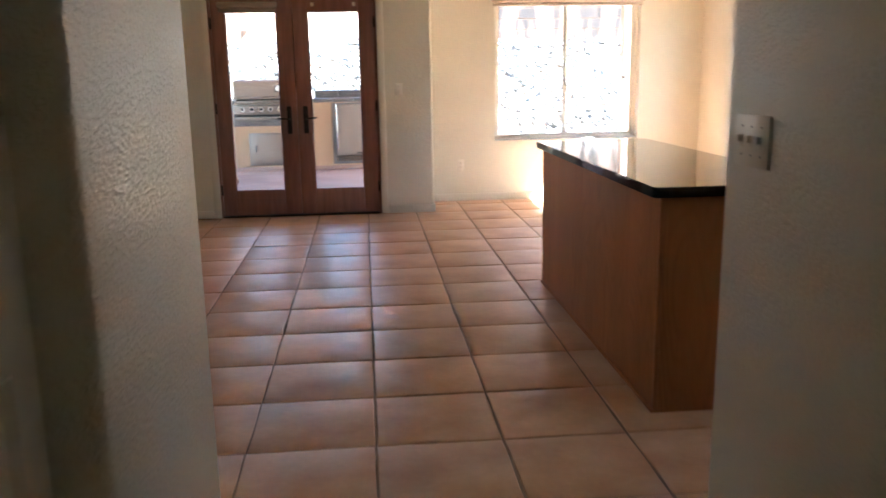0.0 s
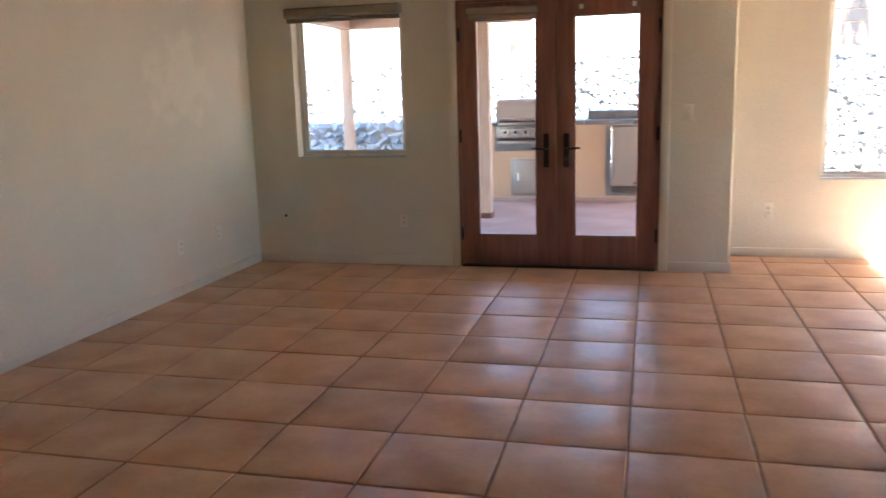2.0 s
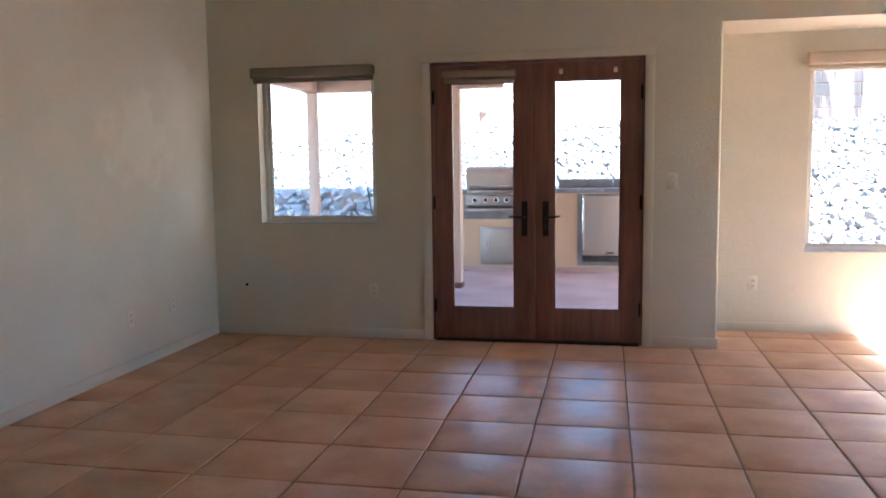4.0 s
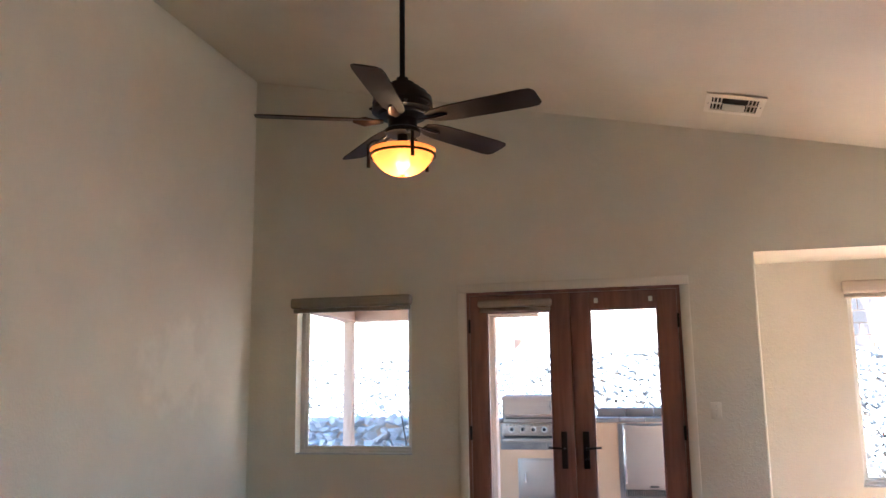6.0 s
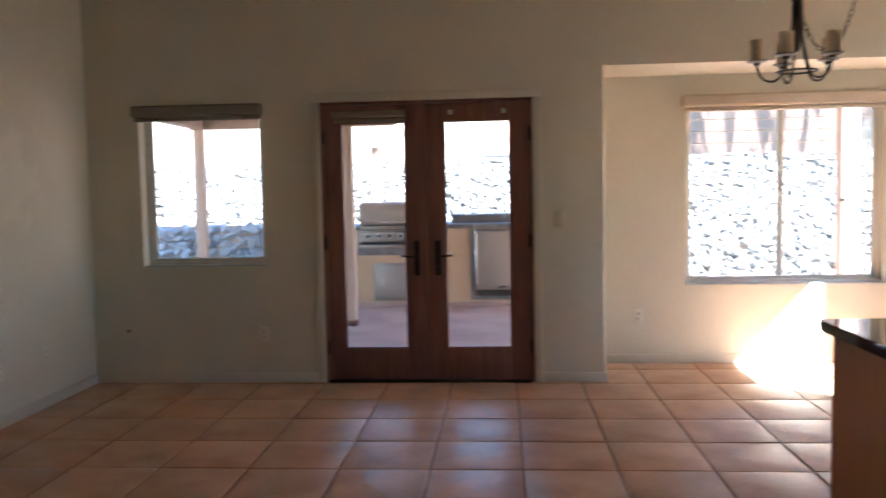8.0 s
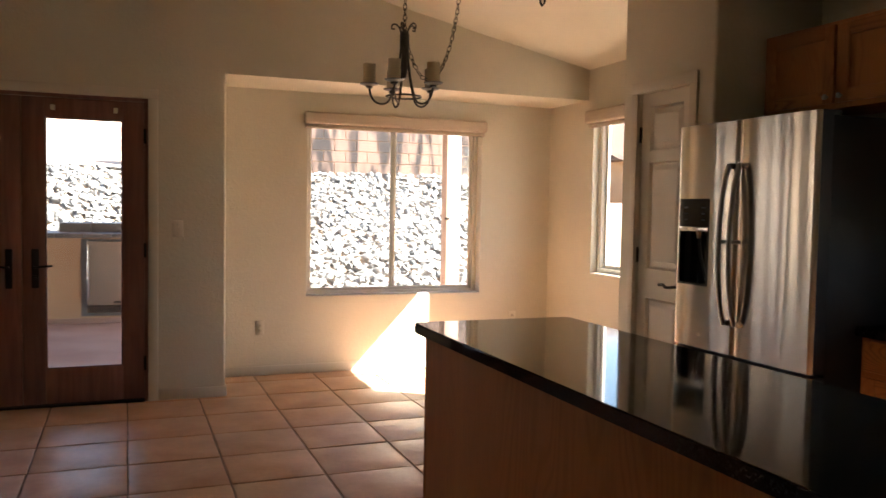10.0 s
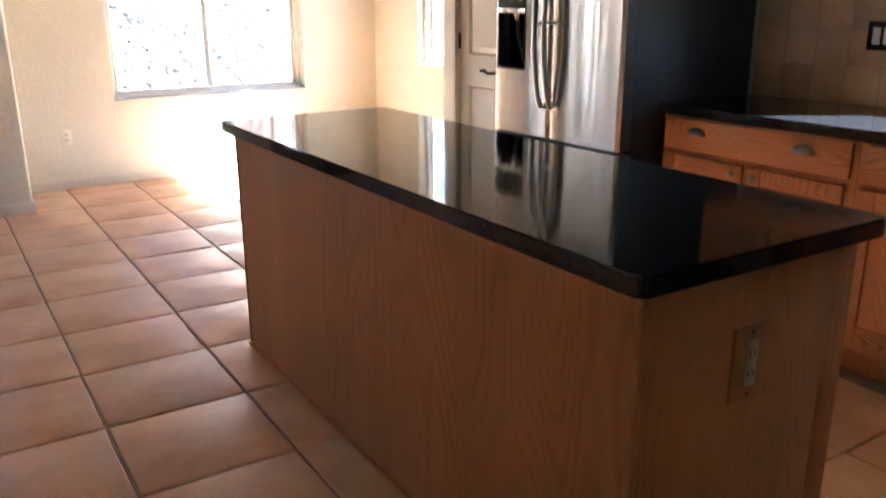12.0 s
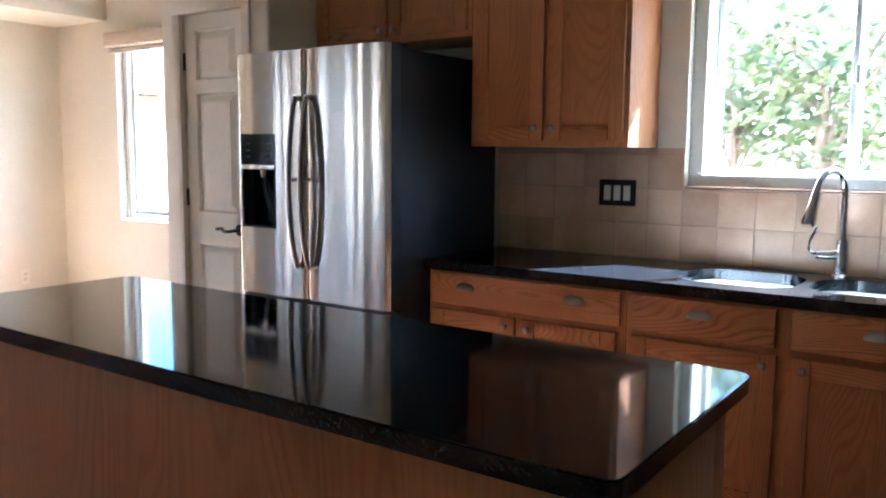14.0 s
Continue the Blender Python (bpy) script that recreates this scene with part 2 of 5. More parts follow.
# Darker than the other shade cloth: its backlit look is put into the colour.
M_TAUPE_BACKLIT = mat("taupe_shade", (0.22, 0.19, 0.16), 0.8, col2=(0.26, 0.23, 0.19), scale=8, stretch=(1, 1, 30))
M_PLATE = mat("ivory_plate", (0.68, 0.63, 0.53), 0.35)
M_ALMOND = mat("almond_plastic", (0.40, 0.28, 0.16), 0.4)
M_DARK = mat("dark_slot", (0.015, 0.012, 0.01), 0.7)
M_BLADE = mat("dark_walnut", (0.022, 0.014, 0.010), 0.55, col2=(0.035, 0.022, 0.015), scale=6, spec=0.2)
M_FROST = mat("frosted_glass", (0.66, 0.60, 0.50), 0.5)
_n, _l = M_FROST.node_tree.nodes, M_FROST.node_tree.links
_t, _m = _n.new("ShaderNodeBsdfTranslucent"), _n.new("ShaderNodeMixShader")
_t.inputs["Color"].default_value = (0.82, 0.76, 0.64, 1)
_m.inputs[0].default_value = 0.55
_l.new(_n["Principled BSDF"].outputs[0], _m.inputs[1])
_l.new(_t.outputs[0], _m.inputs[2])
_l.new(_m.outputs[0], _n["Material Output"].inputs[0])
M_BSPLASH = mat("tumbled_tile", (0.47, 0.295, 0.175), 0.45, col2=(0.62, 0.42, 0.265), scale=5, rand=0.2, fine=0.05, bump=0.2, bscale=50)
M_BGROUT = mat("pale_grout", (0.42, 0.29, 0.19), 0.9, col2=(0.48, 0.34, 0.23), scale=20)
M_SLAB = mat("patio_slab", (0.27, 0.165, 0.13), 0.85, col2=(0.36, 0.235, 0.19), scale=1.6, fine=0.08, bump=0.3, bscale=30)
M_GROUND = mat("desert_soil", (0.30, 0.21, 0.15), 0.95, col2=(0.40, 0.30, 0.22), scale=1.2, fine=0.1, bump=0.5, bscale=25)
M_STONE = mat("grey_stone", (0.10, 0.097, 0.094), 0.85, col2=(0.205, 0.195, 0.182), scale=3.2, rand=0.17, fine=0.1, bump=0.4, bscale=30)
# Blue tint puts the skylight on these shaded stones into their colour.
M_FIELD_SKYLIT = mat("field_stone", (0.22, 0.235, 0.26), 0.85, col2=(0.36, 0.365, 0.375), scale=3.2, rand=0.12, fine=0.1, bump=0.4, bscale=30)
M_STUCCO = mat("tan_stucco", (0.36, 0.225, 0.13), 0.9, col2=(0.40, 0.26, 0.155), scale=2, bump=0.4, bscale=80)
M_OUTER = mat("outer_stucco", (0.5, 0.4, 0.3), 0.9, col2=(0.55, 0.45, 0.34), scale=2, bump=0.4, bscale=80)
M_POST = mat("painted_timber", (0.36, 0.25, 0.18), 0.7, col2=(0.42, 0.30, 0.225), scale=4, stretch=(6, 6, 1), fine=0.06)
M_FENCE = mat("weathered_fence", (0.02, 0.009, 0.005), 0.85, col2=(0.10, 0.052, 0.026), scale=1.6, stretch=(5, 5, 0.6), rand=0.12, fine=0.12)
# Dark streaks put foliage shadow on the sunlit wall into the block colour.
M_BLOCK_SHADE = mat("tan_block", (0.012, 0.007, 0.006), 0.9, col2=(0.115, 0.07, 0.052), scale=1.3, stretch=(3.5, 3.5, 0.7), distort=0.6, blend=(0.44, 0.57), rand=0.08, fine=0.12, bump=0.4, bscale=60)
M_CTOP = mat("slate_counter", (0.09, 0.08, 0.075), 0.5, col2=(0.15, 0.13, 0.12), scale=7)
M_RUST = mat("rusted_steel", (0.10, 0.045, 0.025), 0.8, 0.3, col2=(0.17, 0.075, 0.04), scale=18, bump=0.3, bscale=60)
M_BARK = mat("bark", (0.12, 0.08, 0.055), 0.9, col2=(0.2, 0.14, 0.1), scale=14, bump=0.5, bscale=40)
M_LEAF = mat("leaf", (0.07, 0.10, 0.04), 0.5, col2=(0.12, 0.12, 0.05), scale=2.5)
_n, _l = M_LEAF.node_tree.nodes, M_LEAF.node_tree.links
_t, _m = _n.new("ShaderNodeBsdfTranslucent"), _n.new("ShaderNodeMixShader")
_t.inputs["Color"].default_value = (0.13, 0.14, 0.05, 1)
_m.inputs[0].default_value = 0.45
_l.new(_n["Principled BSDF"].outputs[0], _m.inputs[1])
_l.new(_t.outputs[0], _m.inputs[2])
_l.new(_m.outputs[0], _n["Material Output"].inputs[0])
M_GLASS = glass("window_glass")
M_LAMP = bpy.data.materials.new("amber_glass")
M_LAMP.use_nodes = True
_n, _l = M_LAMP.node_tree.nodes, M_LAMP.node_tree.links
_p = _n["Principled BSDF"]
_p.inputs["Base Color"].default_value = (0.80, 0.42, 0.15, 1)
_p.inputs["Roughness"].default_value = 0.5
_t, _m, _z = _n.new("ShaderNodeBsdfTranslucent"), _n.new("ShaderNodeMixShader"), _n.new("ShaderNodeTexNoise")
_t.inputs["Color"].default_value = (0.70, 0.32, 0.12, 1)
_z.inputs["Scale"].default_value = 14
_m.inputs[0].default_value = 0.7
_p.inputs["Transmission Weight"].default_value, _p.inputs["IOR"].default_value = 1.0, 1.12
_l.new(_p.outputs[0], _m.inputs[1])
_l.new(_t.outputs[0], _m.inputs[2])
_l.new(_m.outputs[0], _n["Material Output"].inputs[0])
M_BULB = bpy.data.materials.new("lit_bulb")
M_BULB.use_nodes = True
_p = M_BULB.node_tree.nodes["Principled BSDF"]
_p.inputs["Emission Color"].default_value = (1.0, 0.72, 0.34, 1)
_p.inputs["Emission Strength"].default_value = 1.0


# ---- mesh helpers ----
def box(x0, x1, y0, y1, z0, z1, bev=0.0, seg=2, bm=None):
    """A box, bevelled where asked, added to bm or new."""
    t = bmesh.new()
    bmesh.ops.create_cube(t, size=1, matrix=Matrix.Translation(((x0 + x1) / 2, (y0 + y1) / 2, (z0 + z1) / 2)) @ Matrix.Diagonal((x1 - x0, y1 - y0, z1 - z0, 1)))
    if bev:
        bmesh.ops.bevel(t, geom=t.edges[:], offset=bev, segments=seg, profile=0.5, affect="EDGES", clamp_overlap=True)
    return join(bm, t)


def join(bm, t):
    if bm is None:
        return t
    me = bpy.data.meshes.new("tmp")
    t.to_mesh(me)
    t.free()
    bm.from_mesh(me)
    bpy.data.meshes.remove(me)
    return bm


def cyl(p0, p1, r0, r1=None, seg=16, bm=None, cap=True):
    """A cylinder or cone between two points."""
    p0, p1 = Vector(p0), Vector(p1)
    t = bmesh.new()
    q = (p1 - p0).to_track_quat("Z", "Y").to_matrix().to_4x4()
    bmesh.ops.create_cone(t, cap_ends=cap, segments=seg, radius1=r0, radius2=r0 if r1 is None else r1, depth=(p1 - p0).length,
                          matrix=Matrix.Translation((p0 + p1) / 2) @ q)
    return join(bm, t)


def lathe(profile, at, seg=24, bm=None):
    """A turned shape from (radius, height) pairs about an upright axis."""
    t = bmesh.new()
    rings = [[t.verts.new((at[0] + r * math.cos(2 * math.pi * k / seg), at[1] + r * math.sin(2 * math.pi * k / seg), at[2] + z)) for k in range(seg)] for r, z in profile]
    for a, b in zip(rings, rings[1:]):
        for k in range(seg):
            t.faces.new((a[k], a[(k + 1) % seg], b[(k + 1) % seg], b[k]))
    bmesh.ops.remove_doubles(t, verts=t.verts[:], dist=1e-5)
    bmesh.ops.recalc_face_normals(t, faces=t.faces[:])
    return join(bm, t)


def tube(pts, r, seg=8, bm=None, flat=1.0):
    """A round bar along points."""
    t = bmesh.new()
    pts = [Vector(p) for p in pts]
    rings, side = [], None
    for i, p in enumerate(pts):
        d = (pts[min(i + 1, len(pts) - 1)] - pts[max(i - 1, 0)]).normalized()
        if side is None:
            side = d.orthogonal().normalized()
        side = (side - d * side.dot(d)).normalized()
        up = d.cross(side)
        rr = r[i] if isinstance(r, (list, tuple)) else r
        rings.append([t.verts.new(p + rr * (math.cos(a) * side + flat * math.sin(a) * up)) for a in (2 * math.pi * k / seg for k in range(seg))])
    for a, b in zip(rings, rings[1:]):
        for k in range(seg):
            t.faces.new((a[k], a[(k + 1) % seg], b[(k + 1) % seg], b[k]))
    t.faces.new(rings[0][::-1])
    t.faces.new(rings[-1])
    bmesh.ops.recalc_face_normals(t, faces=t.faces[:])
    return join(bm, t)


def bez(a, b, c, d, n=10):
    a, b, c, d = (Vector(v) for v in (a, b, c, d))
    return [(1 - u) ** 3 * a + 3 * u * (1 - u) ** 2 * b + 3 * u * u * (1 - u) * c + u ** 3 * d for u in (k / n for k in range(n + 1))]


def chain(pts, link=0.045, r=0.0028, bm=None):
    """Oval links along a line of points, every other one turned."""
    pts = [Vector(p) for p in pts]
    line, step = [], link * 0.72
    for a, b in zip(pts, pts[1:]):
        k = max(1, round((b - a).length / step))
        line += [(a + (b - a) * (i / k), (b - a).normalized()) for i in range(k)]
    for i, (p, d) in enumerate(line):
        s = d.orthogonal().normalized()
        s = s if i % 2 else d.cross(s)
        ring = [p + d * (link / 2) * math.cos(a) + s * (link * 0.27) * math.sin(a) for a in (2 * math.pi * k / 8 for k in range(9))]
        bm = tube(ring, r, 5, bm)
    return bm


def flat_part(name, bm, material):
    me = bpy.data.meshes.new(name)
    bm.to_mesh(me)
    bm.free()
    me.materials.append(material)
    ob = new(name, me)
    return ob


def shade(ob, angle=35):
    me = ob.data
    me.polygons.foreach_set("use_smooth", [True] * len(me.polygons))
    me.set_sharp_from_angle(angle=radians(angle))
    return ob


def thing(name, at, label, category, group="", kind=""):
    ob = new(name)
    ob.location = at
    ob.empty_display_size = 0.1
    return tagged(ob, label, category, group, kind)


def part(name, bm, material, parent, label=""):
    """One mesh under a thing or a part, given in world coordinates."""
    ob = shade(flat_part(name, bm, material))
    root = parent
    base = Vector((0, 0, 0))
    while root is not None:
        base += root.location
        root = root.parent
    ob.data.transform(Matrix.Translation(-base))
    ob.parent = parent
    return tagged(ob, label)


def solid(name, bm, material, label, category, kind="", group=""):
    return tagged(shade(flat_part(name, bm, material)), label, category, group, kind)


def structure(name, bm, material, label, category):
    return solid(name, bm, material, label, category, "structure")


def panel(us, vs, gone, place, thick, top=None):
    """A wall slab over a grid of cells: us along it, vs up it, the cells in gone left open. place(u, v, w) gives the world point,
    w from 0 to thick. top(u): the height of the last row's upper edge."""
    bm = bmesh.new()
    cells = [(i, j) for i in range(len(us) - 1) for j in range(len(vs) - 1) if (i, j) not in gone]
    have = set(cells)

    def v(i, j, w):
        z = top(us[i]) if top and j == len(vs) - 1 else vs[j]
        return bm.verts.new(place(us[i], z, w))

    for i, j in cells:
        a = [v(i, j, 0), v(i + 1, j, 0), v(i + 1, j + 1, 0), v(i, j + 1, 0)]
        b = [v(i, j, thick), v(i + 1, j, thick), v(i + 1, j + 1, thick), v(i, j + 1, thick)]
        bm.faces.new(a)
        bm.faces.new(b[::-1])
        for k, nb in enumerate(((i, j - 1), (i + 1, j), (i, j + 1), (i - 1, j))):
            if nb not in have:
                bm.faces.new((a[k], b[k], b[(k + 1) % 4], a[(k + 1) % 4]))
    bmesh.ops.remove_doubles(bm, verts=bm.verts[:], dist=1e-5)
    bmesh.ops.recalc_face_normals(bm, faces=bm.faces[:])
    return bm


def bullnose(bm, test, r, seg=4):
    es = [e for e in bm.edges if all(test(v.co) for v in e.verts) and len(e.link_faces) == 2 and e.calc_face_angle() > 0.5]
    bmesh.ops.bevel(bm, geom=es, offset=r, segments=seg, profile=0.5, affect="EDGES", clamp_overlap=True)
    return bm


def holed_plate(outer, holes, z0, z1):
    """A level plate with rounded holes through it."""
    bm = bmesh.new()
    loops = []
    for z in (z0, z1):
        es = []
        ring_set = []
        for ring in [outer] + holes:
            vs = [bm.verts.new((x, y, z)) for x, y in ring]
            ring_set.append(vs)
            es += [bm.edges.new((vs[k], vs[(k + 1) % len(vs)])) for k in range(len(vs))]
        bmesh.ops.triangle_fill(bm, edges=es, use_beauty=True)
        loops.append(ring_set)
    for lo, hi in zip(*loops):
        for k in range(len(lo)):
            q = (k + 1) % len(lo)
            bm.faces.new((lo[k], lo[q], hi[q], hi[k]))
    bmesh.ops.recalc_face_normals(bm, faces=bm.faces[:])
    return bm


def rounded(x0, x1, y0, y1, r, n=5):
    pts = []
    for cx, cy, a0 in ((x1 - r, y1 - r, 0), (x0 + r, y1 - r, 90), (x0 + r, y0 + r, 180), (x1 - r, y0 + r, 270)):
        pts += [(cx + r * math.cos(radians(a0 + 90 * k / n)), cy + r * math.sin(radians(a0 + 90 * k / n))) for k in range(n + 1)]
    return pts


# ---- the shell: walls, ceiling, floor ----
W, N, BAY, E, KE = -2.75, 8.15, 8.80, 4.05, 3.94
HALL_L, HALL_R, ROOM_S, KIT_S, HALL_N = 0.075, 1.344, 2.155, 2.0, 2.085
T = 0.2
DOOR = (-0.965, 0.59, 2.085)
WIN = (-2.343, -1.398, 0.885, 2.06)
BWIN = (1.818, 3.372, 0.63, 2.10)
SWIN = (6.66, 8.06, 0.85, 2.19)
KWIN = (2.60, 3.83, 1.225, 2.15)


def vault(x):
    return 3.388 - 0.208 * x


wn_ = panel([W - T, WIN[0], WIN[1], DOOR[0], DOOR[1], 1.11, E + T], [-0.1, 0.0, WIN[2], WIN[3], DOOR[2], 2.294, 9], {(1, 2), (3, 1), (3, 2), (3, 3), (5, 0), (5, 1), (5, 2), (5, 3), (5, 4)},
            lambda u, v, w: (u, N + w, v), T, lambda u: vault(u) + 0.05)
bullnose(wn_, lambda c: (abs(c.x - 1.11) < 0.01 and c.z < 2.3) and c.y < N + 0.01, 0.018)
structure("wall_north", wn_, M_WALL, "cream textured plaster wall round the patio doors and small window", "wall")
structure("wall_bay", panel([0.95, BWIN[0], BWIN[1], E + T], [-0.1, BWIN[2], BWIN[3], 2.5], {(1, 1)}, lambda u, v, w: (u, BAY + w, v), T), M_WALL, "cream plaster back wall of the window bay", "wall")
structure("wall_bay_side", box(1.11 - T, 1.11, N + T, BAY, -0.1, 2.5), M_WALL, "cream plaster return wall of the window bay", "wall")
structure("ceiling_bay", box(1.11, E, N + 0.001, BAY, 2.296, 2.5), M_CEIL, "flat cream plaster soffit over the window bay", "ceiling")
structure("wall_west", panel([-1.3, ROOM_S - T, N + T], [-0.1, 2.6, 4.05], {(0, 0), (0, 1)}, lambda u, v, w: (W - w, u, v), T), M_PATCH_SHEEN, "cream plaster west wall with faint patched paint", "wall")
structure("wall_east", panel([5.60, SWIN[0], SWIN[1], BAY + T], [-0.1, SWIN[2], SWIN[3], 2.62], {(1, 1)}, lambda u, v, w: (E + w, u, v), 0.15), M_WALL, "cream plaster east wall of the breakfast nook", "wall")
structure("wall_kitchen", panel([-1.5, KIT_S - 0.2, KWIN[0], KWIN[1], 5.60], [-0.1, KWIN[2], KWIN[3], 2.5, 2.64], {(2, 1), (0, 3)}, lambda u, v, w: (KE + w, u, v), T + 0.11), M_WALL, "cream plaster kitchen wall above tiled backsplash", "wall")
wl = panel([-1.3, 0.42, 1.375, ROOM_S], [-0.1, 2.05, 2.5], {(1, 0)}, lambda u, v, w: (HALL_L - w, u, v), 0.14)
bullnose(wl, lambda c: abs(c.x - HALL_L) < 0.01 and c.y > 0.3 and c.z < 2.4, 0.02)
structure("wall_hall_left", wl, M_HALL, "cream textured hall wall with rounded bullnose corners", "wall")
wr = box(HALL_R, HALL_R + 0.14, 1.38, HALL_N, -0.1, 2.5)
bullnose(wr, lambda c: (c.y > 1.9 or c.x < HALL_R + 0.01), 0.02)
structure("wall_hall_right", wr, M_HALL, "cream textured hall wall carrying a switch plate", "wall")
structure("wall_hall_end", box(W - T, KE + T, -1.5, -1.3, -0.1, 2.6), M_WALL, "plain cream wall at the hall end", "wall")
structure("wall_room_south", box(W - T, HALL_L - 0.141, ROOM_S - T, ROOM_S, -0.1, 4.02), M_WALL, "plain cream south wall of the living room", "wall")
structure("wall_hall_header", box(HALL_L - 0.14, KE, KIT_S - 0.16, KIT_S, 2.5, 3.4), M_WALL, "plaster header over the hall opening", "wall")
structure("wall_hall_west", box(W - T, W, -1.3, ROOM_S - T, -0.1, 2.5), M_WALL, "plain cream wall closing the hall", "wall")
# Unseen eave strip, placed to cut the sun on the wall cabinet's side.
structure("eave", box(4.301, 4.49, 1.7, 5.6, 2.40, 2.47), M_OUTER, "stucco fascia of the low roof eave", "eave")
structure("ceiling_hall", box(W - T, KE + T, -1.5, KIT_S - 0.16, 2.5, 2.7), M_CEIL, "flat cream plaster hall ceiling", "ceiling")
bm = bmesh.new()
lo = [bm.verts.new((x, y, vault(x) + k)) for k in (0, 0.2) for x, y in ((W - T, KIT_S - 0.4), (4.30, KIT_S - 0.4), (4.30, N + T - 0.01), (W - T, N + T - 0.01))]
for q in ((0, 1, 2, 3), (7, 6, 5, 4), (0, 4, 5, 1), (1, 5, 6, 2), (2, 6, 7, 3), (3, 7, 4, 0)):
    bm.faces.new([lo[k] for k in q])
bmesh.ops.recalc_face_normals(bm, faces=bm.faces[:])
structure("ceiling", bm, M_CEIL, "sloping cream plaster vaulted ceiling", "ceiling")
structure("roof_bay", box(0.9, 4.30, N + T, BAY + T + 0.3, 2.501, 2.62), M_OUTER, "flat stucco roof over the window bay", "roof")

# Pantry box beside the refrigerator
PX, PS, PN = 3.29, 5.655, 6.48
PD = (5.836, 6.312, 2.07)
pw = panel([PS, PD[0], PD[1], PN], [-0.1, 0.0, PD[2], 3], {(1, 1)}, lambda u, v, w: (PX + w, u, v), 0.1, lambda u: vault(PX + 0.1) - 0.001)
bullnose(pw, lambda c: c.x < PX + 0.01 and (abs(c.y - PN) < 0.01 or abs(c.y - PS) < 0.01), 0.016)
structure("wall_pantry", pw, M_WALL, "cream plaster front of the pantry closet", "wall")
structure("wall_pantry_side", box(PX + 0.1, E, PN - 0.1, PN, -0.1, vault(E) - 0.001), M_WALL, "cream plaster side of the pantry closet", "wall")
structure("wall_pantry_inner", box(PX + 0.1, E, PS, PS + 0.1, -0.1, vault(E) - 0.001), M_WALL, "cream plaster pantry side beside the refrigerator", "wall")

FLOOR = structure("floor", box(W - T, E + T, -1.5, BAY + T, -0.16, -0.005), M_GROUT, "dark brown grout bed under square terracotta tiles", "floor")


def strip(name, x0, x1, y0, y1, z0=0.0, z1=0.075):
    return structure(name, box(x0, x1, y0, y1, z0, z1, 0.004), M_TRIM, "low cream painted baseboard", "baseboard")


strip("baseboard", W, DOOR[0] - 0.07, N - 0.011, N - 0.001)
strip("baseboard_2", DOOR[1] + 0.07, 1.11, N - 0.011, N - 0.001)
strip("baseboard_3", 1.111, E, BAY - 0.011, BAY - 0.001)
strip("baseboard_4", 1.111, 1.121, N, BAY - 0.012)
strip("baseboard_6", W + 0.001, W + 0.011, ROOM_S, N - 0.012)
strip("baseboard_5", E - 0.011, E - 0.001, PN, BAY - 0.012)


# ---- windows and doors ----
def window(name, u0, u1, v0, v1, place_, label, slider, deep=0.0, w=0.034, s=0.026, sill=None, front=0.10):
    """A vinyl window in its opening. place(u, v, w): w runs outwards from the inner wall face."""
    sill = sill or M_SILL

    def place(u, v, w):
        return place_(u, v, w - deep if w > 0.09 else w)

    def bx(a0, a1, b0, b1, w0, w1, bev=0.004, bm=None):
        p, q = place(a0, b0, w0), place(a1, b1, w1)
        return box(*(f(p[k], q[k]) for k in range(3) for f in (min, max)), bev, 1, bm)
    root = thing(name, place((u0 + u1) / 2, v0, 0.12), label, "window", kind="structure")
    fr = bx(u0, u1, v0, v0 + w, front, 0.17)
    bx(u0, u1, v1 - w, v1, front, 0.17, bm=fr)
    bx(u0, u0 + w, v0 + w, v1 - w, front, 0.17, bm=fr)
    bx(u1 - w, u1, v0 + w, v1 - w, front, 0.17, bm=fr)
    part("window_frame", fr, M_VINYL, root)
    sashes = [(u0 + w, u1 - w)]
    if slider:
        m = (u0 + u1) / 2
        sashes = [(u0 + w, m + 0.02), (m - 0.02, u1 - w)]
    for k, (a, b) in enumerate(sashes):
        d0 = 0.108 + 0.026 * k
        sf = bx(a, b, v0 + w, v0 + w + s, d0, d0 + 0.024)
        bx(a, b, v1 - w - s, v1 - w, d0, d0 + 0.024, bm=sf)
        bx(a, a + s, v0 + w + s, v1 - w - s, d0, d0 + 0.024, bm=sf)
        bx(b - s, b, v0 + w + s, v1 - w - s, d0, d0 + 0.024, bm=sf)
        sash = part("sash", sf, M_VINYL, root)
        g = part("pane", bx(a + s, b - s, v0 + w + s, v1 - w - s, d0 + 0.01, d0 + 0.014, 0), M_GLASS, sash, "clear window glass")
        g.visible_shadow = False
    if slider:
        part("latch", bx(m - 0.016, m + 0.006, (v0 + v1) / 2 - 0.04, (v0 + v1) / 2 + 0.04, 0.094, 0.108), M_VINYL, root)
    part("window_sill", bx(u0 + 0.002, u1 - 0.002, v0 + 0.001, v0 + 0.012, 0.004, front - 0.001, 0.003), sill, root)
    return root


window("window_1", *WIN, lambda u, v, w: (u, N + w, v), "small fixed white vinyl window looking on the patio", False)
window("window_2", *BWIN, lambda u, v, w: (u, BAY + w, v), "wide sliding white vinyl window in the bay", True)
window("window_3", *SWIN, lambda u, v, w: (E + w, u, v), "sliding white vinyl window in the nook's side wall", True, 0.04, 0.05, 0.032, M_TRIM)
window("window_4", *KWIN, lambda u, v, w: (KE + w, u, v), "sliding white vinyl window over the kitchen sink", True, -0.05, 0.06, 0.026, M_BSPLASH, 0.05)


